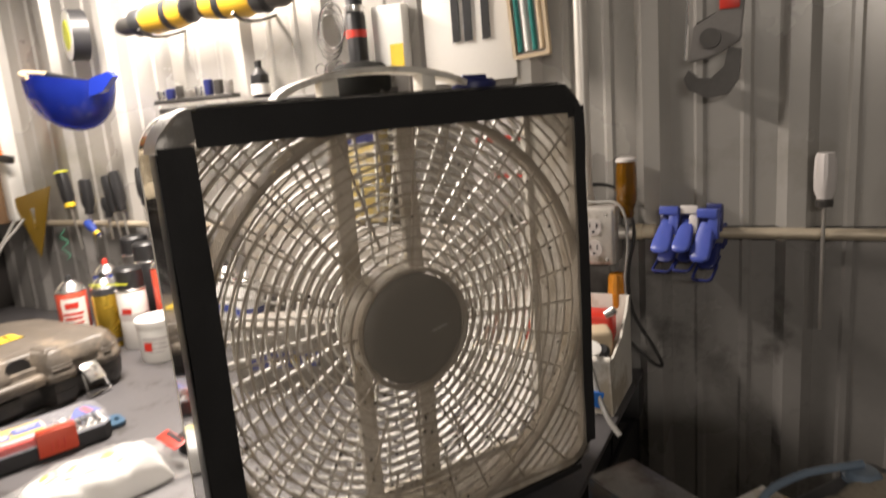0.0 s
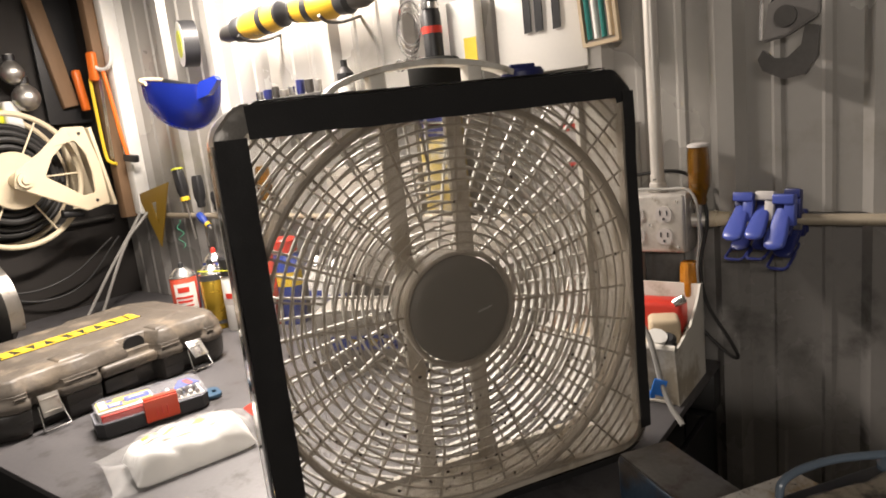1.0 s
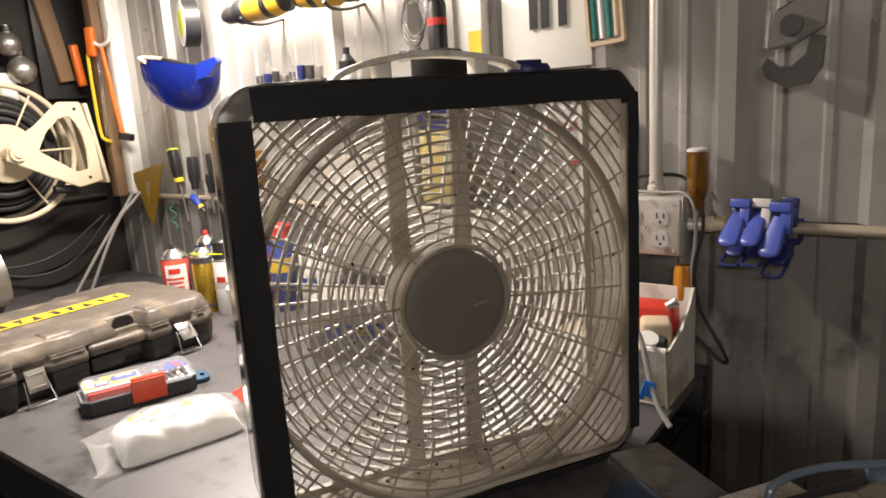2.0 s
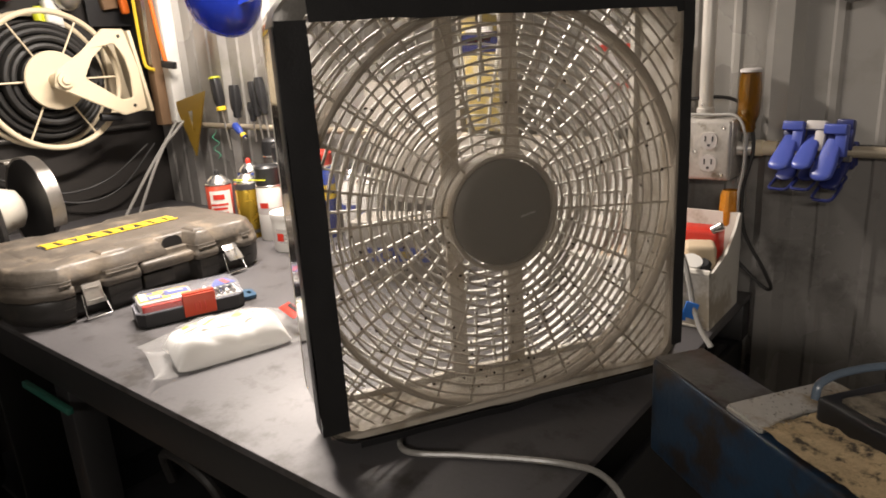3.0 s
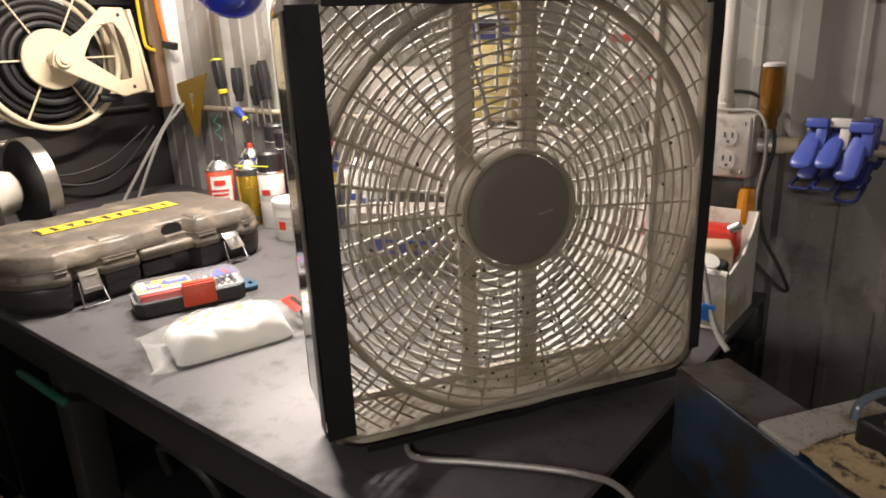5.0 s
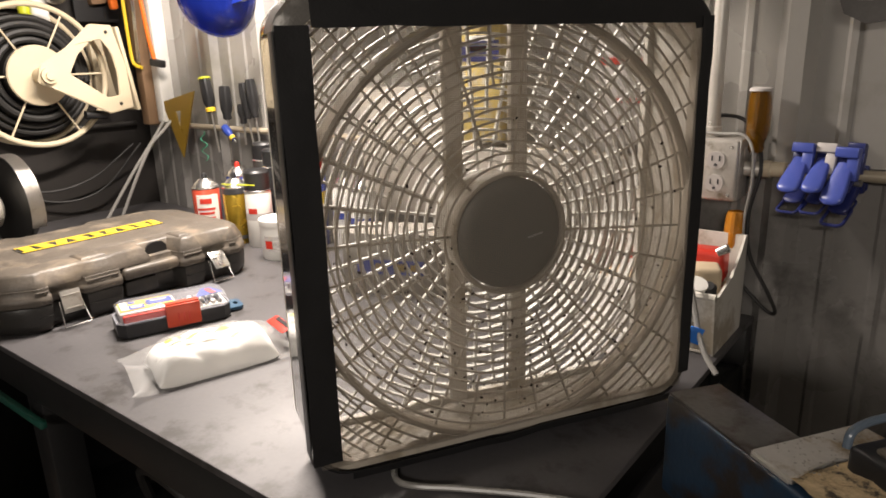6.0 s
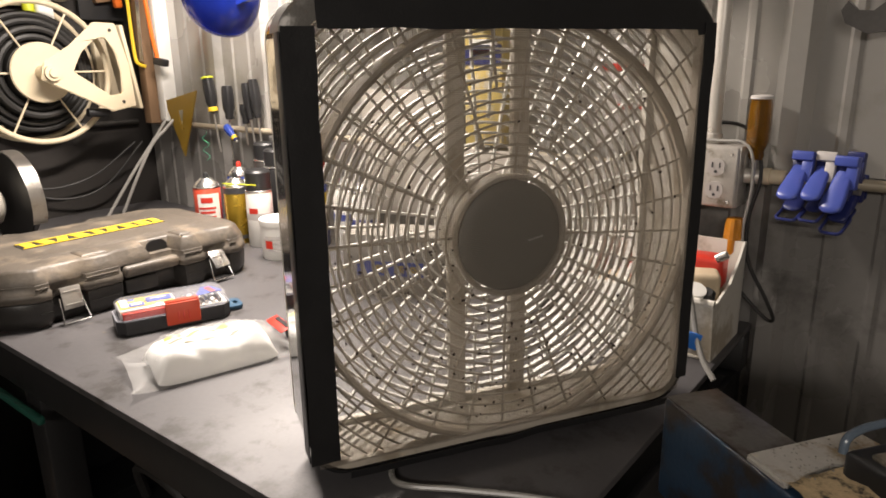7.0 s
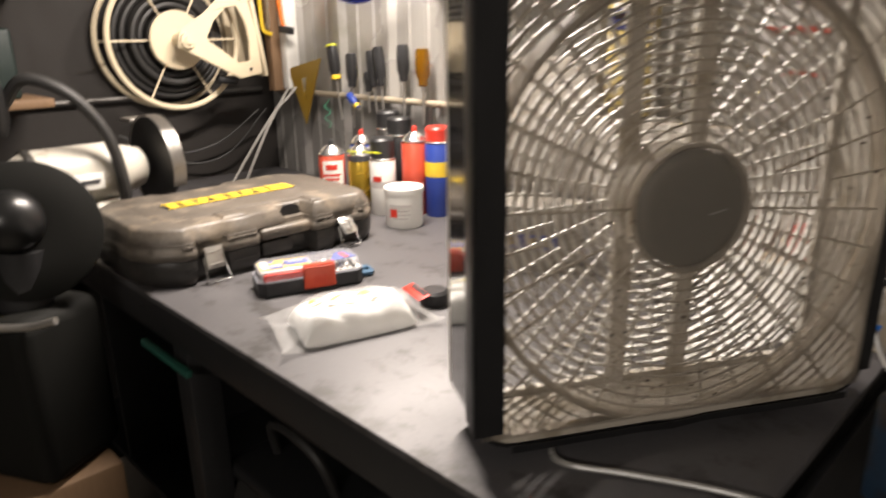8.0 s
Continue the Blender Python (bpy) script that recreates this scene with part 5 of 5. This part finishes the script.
power_tool(pose(-0.965, 0.4, 1.665, 0, 4, 180), "yellow and black cordless drill lying on the wall hook")
power_tool(pose(-0.73, 0.4, 1.668, 0, 3, 0), "yellow and black grinder hanging on the wall")
for x in (-1.0, -0.72):
    bm = bm_new()
    tube(bm, smooth_line([(x, 0.5, 1.645), (x, 0.44, 1.63), (x, 0.39, 1.628), (x, 0.365, 1.64)], 5), 0.004, 8)
    solid("wall_hook", bm, DARK_METAL, "dark steel hook holding a power tool", "hook", group="wall hooks")


def socket_rail(m):
    o = thing("socket_rail", m, "rail of dark sockets along the wall", "socket set")
    part("rail", box(bm_new(), (0.25, 0.03, 0.01), (0, 0, 0), 0.002), DARK_METAL, o)
    rnd = random.Random(3)
    for k in range(8):
        h, r = rnd.uniform(0.022, 0.04), rnd.uniform(0.009, 0.013)
        part("socket", lathe(bm_new(), [(r * 0.8, 0.005), (r, 0.012), (r, h), (r * 0.7, h + 0.001), (r * 0.7, h - 0.008), (0, h - 0.008)], 16, pose(-0.11 + 0.031 * k, 0, 0)),
             (CHROME, NAVY, DARK_METAL, STEEL)[k % 4], o)


socket_rail(pose(-0.935, 0.44, 1.48))
o = thing("grease_gun", pose(-0.466, 0.43, 1.452), "black grease gun with red label hanging on the wall", "grease gun")
part("barrel", lathe(bm_new(), [(0.018, 0.0), (0.02, 0.01), (0.02, 0.15), (0.017, 0.16), (0.017, 0.185), (0.008, 0.195), (0, 0.195)], 24), BLACK_PL, o)
part("label_band", lathe(bm_new(), [(0.0205, 0.112), (0.0207, 0.126)], 24), RED, o)
part("collar", lathe(bm_new(), [(0.0205, 0.16), (0.021, 0.163), (0.021, 0.172)], 24), CHROME, o)
part("rod", rod(bm_new(), (0, 0, 0.19), (0, 0, 0.32), 0.005), STEEL, o)
part("base_cup", lathe(bm_new(), [(0.0, 0.0), (0.055, 0.0), (0.06, 0.01), (0.06, 0.05), (0.045, 0.062), (0.028, 0.065)], 30), OLIVE, o)
carton(pose(-0.405, 0.462, 1.49), (0.07, 0.03, 0.13), WHITE, "white and yellow packet hung on the wall", ((0.018, 0.03, 0.03, 0.05, YELLOW),), "packet")
bm = bm_new()
for k in range(3):
    tube(bm, [(0.03 * math.cos(a) + 0.008 * k, -0.006 * k, 0.045 * math.sin(a) + 0.01 * k) for a in (2 * math.pi * i / 24 for i in range(24))], 0.0025, 6, True)
for k in range(3):
    tube(bm, [(-0.03 + 0.025 * k + 0.012 * math.cos(a), -0.003, -0.062 + 0.012 * math.sin(a)) for a in (2 * math.pi * i / 16 for i in range(16))], 0.002, 6, True)
solid("wire_coil", bm, CHROME, "loops of bright wire hanging on the wall", "wire", m=pose(-0.545, 0.45, 1.575))
o = thing("small_bottle", pose(-0.745, 0.45, 1.468), "small dark bottle with pale label", "bottle")
part("body", lathe(bm_new(), [(0.018, 0), (0.02, 0.004), (0.02, 0.05), (0.008, 0.065), (0.008, 0.08), (0, 0.08)], 20), BLACK_PL, o)
part("label_band", lathe(bm_new(), [(0.0205, 0.008), (0.0207, 0.03)], 20), WHITE, o)
bm = box(bm_new(), (0.62, 0.07, 0.014), (0, 0, 0), 0.003)
solid("narrow_shelf", bm, DARK_METAL, "narrow steel shelf on the ribbed wall", "shelf", m=pose(-0.72, 0.445, 1.458))
BOARD_PALE = mat("pale_fibre_board", (0.34, 0.31, 0.27), 0.6, 0, 0.12, 8, 0.1)
# hung behind the fan
carton(pose(-0.49, 0.455, 1.19, 0, 0, 0), (0.095, 0.04, 0.26), PACK_YELLOW, "tall yellow package hung behind the fan", ((0.0, 0.185, 0.09, 0.04, NAVY), (0.0, 0.19, 0.06, 0.01, RED), (0, 0.21, 0.07, 0.012, WHITE)), "package")
carton(pose(-0.18, 0.46, 1.2, 0, 0, 0), (0.12, 0.03, 0.19), PALE, "white and red package hung behind the fan", ((0.0, 0.15, 0.1, 0.012, RED), (0.02, 0.08, 0.07, 0.008, RED)), "package")
carton(pose(-0.72, 0.47, 1.0, 0, 0, 0), (0.3, 0.02, 0.3), BOARD_PALE, "pale board leaning on the wall behind the fan", (), "leaning_board")
carton(pose(-0.3, 0.44, 0.9, 0, 0, 0), (0.5, 0.02, 0.28), BOARD_PALE, "pale board leaning on the wall", (), "leaning_board")

# ---- the corner and side wall ----
bm = bm_new()
tri = [(0.0, 0.0), (0.185, 0.036), (0.083, -0.172)]
holed(bm, [tri[0], tri[1], tri[2]], [(0.07, -0.028), (0.1, -0.024), (0.084, -0.09)], 0.004, UP)
solid("set_square", bm, TRI, "mustard yellow plastic set square hanging on the rail", "set square", m=pose(-1.734, 0.448, 1.25, 0, 0, 0))
bm = bm_new()
tube(bm, [(0.007 * math.cos(i * 0.55) * (1 + 0.05 * i), 0.004 * math.sin(i * 0.7), -0.0035 * i) for i in range(26)], 0.0011, 6)
solid("wire_twist", bm, GREEN, "curly green wire hanging from the rail", "wire", m=pose(-1.53, 0.445, 1.165))
for k, pts in enumerate(([(-1.733, 0.445, 1.197), (-1.722, 0.405, 1.155), (-1.714, 0.365, 1.115), (-1.73, 0.31, 1.04), (-1.76, 0.222, 0.905)], [(-1.697, 0.445, 1.192), (-1.7, 0.41, 1.16), (-1.709, 0.372, 1.122), (-1.722, 0.325, 1.04), (-1.755, 0.268, 0.905)])):
    bm = bm_new()
    tube(bm, smooth_line(pts, 7), 0.005, 8)
    solid("grey_cable", bm, GREY_CABLE, "grey cable hanging down from the rail", "cable", group="cables in the corner")
for pts in ([(-1.92, -0.05, 1.07), (-1.9, 0.1, 1.0), (-1.88, 0.25, 1.02), (-1.83, 0.38, 1.12)], [(-1.92, 0.0, 1.02), (-1.9, 0.15, 0.96), (-1.87, 0.28, 0.985), (-1.82, 0.4, 1.12)]):
    bm = bm_new()
    tube(bm, smooth_line(pts, 8), 0.0035, 8)
    solid("black_cable", bm, RUBBER, "thin black cable drooping across the corner", "cable", group="cables in the corner")


def hose_reel():
    r = thing("hose_reel", pose(-1.82, 0.12, 1.345), "cream steel hose reel wound with black rubber hose", "hose reel")
    ax = Matrix.Rotation(radians(90), 4, "Y")
    for x, nm in ((0.0, "front_flange"), (-0.1, "rear_flange")):
        bm = bm_new()
        tube(bm, [(x, 0.197 * math.cos(a), 0.197 * math.sin(a)) for a in (2 * math.pi * i / 56 for i in range(56))], 0.0085, 10, True)
        fl = part(nm, bm, CREAM, r, "cream rim")
        for k in range(6):
            a = 2 * math.pi * k / 6 + 0.0
            part("spoke", rod(bm_new(), (x, 0.06 * math.cos(a), 0.06 * math.sin(a)), (x, 0.196 * math.cos(a), 0.196 * math.sin(a)), 0.003, seg=8), CREAM, fl)
    part("hub_disc", lathe(bm_new(), [(0.0, 0.0), (0.082, 0.0), (0.085, 0.004), (0.082, 0.008), (0.03, 0.01), (0, 0.01)], 40, Matrix.Translation((0.012, 0, 0)) @ ax), CREAM, r)
    for k, (rr, n) in enumerate(((0.1, 5), (0.122, 5), (0.144, 4), (0.163, 3))):
        bm = bm_new()
        for q in range(n):
            tube(bm, [(-0.088 + 0.0175 * q + 0.006 * (k % 2), rr * math.cos(a), rr * math.sin(a)) for a in (2 * math.pi * i / 48 for i in range(48))], 0.0098, 8, True)
        part("hose_layer", bm, RUBBER, r, "wound black rubber hose")
    part("drum", rod(bm_new(), (-0.1, 0, 0), (0.0, 0, 0), 0.085, seg=36), DARK_METAL, r)
    # the mounting arm with its triangular window
    M = Matrix.Translation((0.07, 0, 0)) @ Matrix(((0, 0, 1, 0), (1, 0, 0, 0), (0, 1, 0, 0), (0, 0, 0, 1)))
    outer = [(-0.03, -0.018), (0.16, -0.118), (0.235, -0.105), (0.228, 0.02), (0.2, 0.138), (0.135, 0.14), (0.06, 0.075), (-0.018, 0.03)]
    inner = [(0.06, 0.002), (0.16, -0.07), (0.195, -0.065), (0.198, 0.0), (0.19, 0.05), (0.168, 0.095), (0.14, 0.098), (0.09, 0.055)]
    bm = holed(bm_new(), outer, inner, 0.008, M)
    bmesh.ops.bevel(bm, geom=[e for e in bm.edges], offset=0.0025, segments=2, affect="EDGES")
    arm = part("arm", bm, CREAM, r, "cream mounting arm with a triangular window")
    part("arm_flange", box(bm_new(), (0.11, 0.012, 0.25), (0.02, 0.236, 0.01), 0.003, Matrix.Rotation(radians(8), 4, "X")), CREAM, arm)
    part("axle", rod(bm_new(), (0.0, 0, 0), (0.088, 0, 0), 0.022, seg=24), CREAM, r)
    part("axle_cap", rod(bm_new(), (0.088, 0, 0), (0.094, 0, 0), 0.012, seg=20), CREAM, r)
    for y, z in ((0.18, 0.118), (0.195, -0.09)):
        part("bolt", rod(bm_new(), (0.074, y, z), (0.081, y, z), 0.005, seg=8), DARK_METAL, arm)
    part("hose_end", rod(bm_new(), (0.04, 0.1, -0.118), (0.045, 0.16, -0.122), 0.013, seg=16), BLACK_PL, r)
    part("wall_mount", box(bm_new(), (0.03, 0.1, 0.2), (-0.105, 0.26, 0.02), 0.004), CREAM, r)


hose_reel()


def bow_saw(m):
    o = thing("hacksaw", m, "yellow framed hacksaw hanging on the corner post", "saw")
    bm = bm_new()
    tube(bm, smooth_line([(0, 0.0, 0.0), (0.004, 0.0, -0.1), (0.014, 0, -0.24), (0.03, 0, -0.265), (0.05, 0, -0.27)], 5), 0.0055, 8)
    part("frame", bm, YELLOW, o, "yellow bow frame")
    part("blade", box(bm_new(), (0.012, 0.0015, 0.25), (0.038, 0, -0.13), 0), CHROME, o)
    part("handle", box(bm_new(), (0.03, 0.022, 0.09), (0.018, 0, 0.035), 0.008, seg=3), ORANGE, o, "orange grip")


bow_saw(pose(-1.79, 0.395, 1.63, 0, 3, 20))


def hammer(m):
    o = thing("hammer", m, "small hammer with orange handle hanging on the post", "hammer")
    bm = bm_new()
    tube(bm, smooth_line([(0, 0, 0), (0.012, 0, -0.1), (0.022, 0, -0.2), (0.034, 0, -0.27)], 5), 0.0065, 8)
    part("handle", bm, ORANGE, o)
    part("head", box(bm_new(), (0.05, 0.02, 0.022), (0.045, 0, -0.275), 0.004, Matrix.Rotation(radians(10), 4, "Y")), BLACK_STEEL, o)
    bm = bm_new()
    tube(bm, smooth_line([(-0.05, 0, 0.06), (-0.03, 0, 0.02), (0.0, 0, 0.005), (0.035, 0, 0.02), (0.05, 0, 0.07)], 5), 0.006, 8)
    part("hook", bm, WHITE, o)


hammer(pose(-1.735, 0.412, 1.645, 0, 0, 15))
# tools hung on the side wall above the reel
# only a saw's timber handle, without a blade
bm = box(bm_new(), (0.03, 0.05, 0.34), (0, 0, 0), 0.006, Matrix.Rotation(radians(9), 4, "X"))
solid("hand_saw", bm, WOOD, "worn timber saw handle on the side wall", "saw", m=pose(-1.9, 0.345, 1.72))
# an orange tool grip, the rest of its tool not modelled
bm = box(bm_new(), (0.025, 0.024, 0.13), (0, 0, 0), 0.007, Matrix.Rotation(radians(5), 4, "X"), 3)
solid("utility_knife", bm, ORANGE, "orange plastic tool grip on the side wall", "knife", m=pose(-1.86, 0.395, 1.6))
solid("tool_board", box(bm_new(), (0.012, 0.14, 0.5), (0, 0, 0), 0.003), BLACK_STEEL, "black painted tool board on the side wall", "board", m=pose(-1.915, 0.37, 1.75))
for y, z, r in ((0.205, 1.66, 0.034), (0.23, 1.585, 0.04)):
    o = thing("lamp_bulb", pose(-1.87, y, z), "round silvery lamp bulb hanging on the side wall", "bulb", "hanging bulbs")
    part("globe", lathe(bm_new(), [(0, -r)] + [(r * math.sin(a), -r * math.cos(a)) for a in (0.3 * i for i in range(1, 9))] + [(0.014, r * 1.0), (0.014, r * 1.6), (0, r * 1.6)], 24), STEEL, o)
    part("collar", lathe(bm_new(), [(0.0165, r * 1.05), (0.0165, r * 1.55)], 16), BLACK_PL, o)
solid("sleeve", box(bm_new(), (0.04, 0.05, 0.12), (0, 0, 0), 0.01, seg=3), WHITE, "white and black sleeve hanging on the side wall", "sleeve", m=pose(-1.9, 0.19, 1.52))
solid("crimson_pouch", box(bm_new(), (0.05, 0.07, 0.09), (0, 0, 0), 0.016, seg=3), mat("crimson_cloth", (0.3, 0.02, 0.08), 0.8, 0, 0.2, 20, 0.3), "crimson cloth pouch on the side wall", "pouch", m=pose(-1.9, 0.06, 1.62))
bm = lathe(bm_new(), [(0.0, 0), (0.015, 0.002), (0.016, 0.05), (0.012, 0.06), (0, 0.06)], 16)
solid("yellow_cap", bm, LIME, "yellow capped marker above the reel", "marker", m=pose(-1.9, 0.15, 1.5))
bm = bm_new()
tube(bm, smooth_line([(0, 0, 0.12), (0, 0.03, 0.02), (0, 0.01, -0.03), (0, -0.03, -0.01)], 6), 0.004, 8)
solid("steel_hook", bm, CHROME, "bright steel hook on the side wall", "hook", m=pose(-1.9, 0.12, 1.76))
# shelves further along the side wall
for z in (1.2, 1.47):
    solid("shelf_board", box(bm_new(), (0.24, 0.7, 0.022), (0, 0, 0), 0.003), WOOD, "brown timber shelf on the dark side wall", "shelf", group="side wall shelves", m=pose(-1.815, -0.62, z))
solid("storage_crate", box(bm_new(), (0.18, 0.34, 0.17), (0, 0, 0.085), 0.01, seg=3), mat("dark_green_crate", (0.006, 0.016, 0.014), 0.5, 0, 0.2, 10), "dark green crate on the timber shelf", "crate", m=pose(-1.82, -0.5, 1.211))


# ---- the bench grinder behind the case ----
def bench_grinder():
    g = thing("bench_grinder", pose(-1.42, -0.335, 0.9, 0, 0, 92), "pale enamel bench grinder with flexible black cord", "bench grinder")
    X = pose(0, 0, 0.16, 0, 90, 0)
    part("base", box(bm_new(), (0.16, 0.13, 0.1), (0, 0, 0.05), 0.012, seg=3), GRINDER, g)
    part("motor", lathe(bm_new(), [(0.0, -0.16), (0.03, -0.155), (0.062, -0.1), (0.066, -0.095), (0.066, 0.085), (0.062, 0.09), (0.045, 0.15), (0.03, 0.16), (0, 0.16)], 36, X), GRINDER, g, "pale motor housing")
    part("motor_band", lathe(bm_new(), [(0.0665, -0.1), (0.0685, -0.098), (0.0685, -0.086), (0.0665, -0.084)], 36, X), DARK_METAL, g)
    part("plate", box(bm_new(), (0.1, 0.004, 0.036), (-0.01, -0.0675, 0.152), 0.001), WHITE, g, "white rating plate")
    part("plate_bar", box(bm_new(), (0.08, 0.002, 0.008), (-0.01, -0.0702, 0.152)), INK, g)
    for x in (0.195,):
        prof = [(0.098, -0.03), (0.1, -0.03), (0.1, 0.03), (0.098, 0.03)]
        bm = bm_new()
        n = 30
        rows = [[bm.verts.new((x + q, 0.118 * math.cos(a), 0.16 + 0.118 * math.sin(a))) for q in (-0.018, 0.014)] for a in (-0.9 + 4.4 * i / n for i in range(n + 1))]
        for a, b in zip(rows, rows[1:]):
            bm.faces.new((a[0], a[1], b[1], b[0]))
        bmesh.ops.solidify(bm, geom=bm.faces[:], thickness=0.004)
        part("wheel_guard", bm, STEEL, g, "bare steel wheel guard")
        part("guard_side", lathe(bm_new(), [(0.0, -0.016), (0.113, -0.016), (0.113, -0.012), (0, -0.012)], 32, pose(x, 0, 0.16, 0, 90, 0)), BLACK_STEEL, g)
        part("wheel", lathe(bm_new(), [(0.0, -0.014), (0.085, -0.014), (0.085, 0.014), (0, 0.014)], 32, pose(x, 0, 0.16, 0, 90, 0)), DARK_METAL, g)
    part("tool_rest", box(bm_new(), (0.05, 0.06, 0.008), (0.195, 0.1, 0.26), 0.002), STEEL, g)


bench_grinder()
bm = bm_new()
tube(bm, smooth_line([(-1.45, -0.44, 1.22), (-1.41, -0.4, 1.275), (-1.365, -0.33, 1.24), (-1.345, -0.275, 1.15), (-1.345, -0.255, 1.03), (-1.36, -0.26, 0.914)], 8), 0.013, 10)
solid("flex_cord", bm, RUBBER, "thick black flexible cord arching over the grinder", "cord")
bm = lathe(bm_new(), [(0.02, 0), (0.026, 0.03), (0.022, 0.09), (0.012, 0.13), (0, 0.132)], 18)
solid("work_lamp", bm, BLACK_STEEL, "small dark lamp head on the flexible cord", "lamp", m=pose(-1.47, -0.455, 1.16, 0, 20, 0))


def pedestal_machine():
    p = thing("pedestal_machine", pose(-1.1, -0.51, 0), "dark pedestal machine with a black disc and domed knob", "machine")
    part("stand", box(bm_new(), (0.26, 0.24, 0.56), (-0.05, -0.06, 0.28), 0.01), WOOD, p, "brown timber stand")
    part("body", box(bm_new(), (0.2, 0.19, 0.33), (-0.04, -0.035, 0.727), 0.03, Matrix.Rotation(0.5, 4, "Z"), 4), OLIVE, p, "dark olive cast body")
    face = towards((0.0, -0.01, 1.03), (1.24, -0.33, 1.33))[0]
    part("disc", lathe(bm_new(), [(0.0, -0.02), (0.12, -0.02), (0.126, -0.014), (0.126, 0.0), (0.12, 0.004), (0.06, 0.006), (0, 0.006)], 44, face), OLIVE, p, "flat black disc")
    part("dome", lathe(bm_new(), [(0.056, 0.006)] + [(0.056 * math.cos(a), 0.006 + 0.045 * math.sin(a)) for a in (0.2, 0.5, 0.8, 1.1, 1.35)] + [(0, 0.051)], 32, face @ pose(-0.02, 0.02, 0)), BLACK_GLOSS, p, "glossy black dome")
    part("neck", rod(bm_new(), (-0.03, -0.03, 0.86), (-0.02, -0.02, 1.0), 0.05), BLACK_STEEL, p)
    bm = bm_new()
    tube(bm, smooth_line([(0.13, -0.02, 0.9), (0.08, -0.06, 0.885), (0.0, -0.14, 0.89), (-0.1, -0.16, 0.9)], 6), 0.007, 8)
    part("lever", bm, STEEL, p)


pedestal_machine()
# clutter under the bench
o = thing("tool_bag", pose(-0.75, -0.18, 0.261), "black cloth tool bag under the bench", "bag")
part("body", box(bm_new(), (0.34, 0.26, 0.26), (0, 0, 0.13), 0.06, seg=4), RUBBER, o)
part("flap", box(bm_new(), (0.32, 0.24, 0.03), (0, 0, 0.27), 0.012, seg=3), BLACK_PL, o)
bm = bm_new()
tube(bm, smooth_line([(-0.1, -0.03, 0.28), (-0.08, -0.05, 0.36), (0.0, -0.06, 0.39), (0.08, -0.05, 0.36), (0.1, -0.03, 0.28)], 6), 0.01, 8)
part("carry_strap", bm, RUBBER, o)
part("buckle", box(bm_new(), (0.03, 0.008, 0.02), (-0.08, -0.133, 0.2), 0.002), STEEL, o)
bm = rod(bm_new(), (0, 0, 0), (0.05, 0.05, 0.32), 0.012)
solid("wooden_stick", bm, CARD, "pale timber stick leaning under the bench", "stick", m=pose(-0.45, -0.25, 0.261))
# the bench light fixture itself, above the view
o = thing("tube_fitting", pose(-0.93, 0.17, 2.0), "white tube light fitting over the bench", "lamp")
part("housing", box(bm_new(), (0.86, 0.14, 0.05), (0, 0, 0.03), 0.01), WHITE, o)
for x in (-0.25, 0.25):
    part("chain", rod(bm_new(), (x, 0, 0.05), (x, 0, 1.0), 0.003, seg=6), STEEL, o)
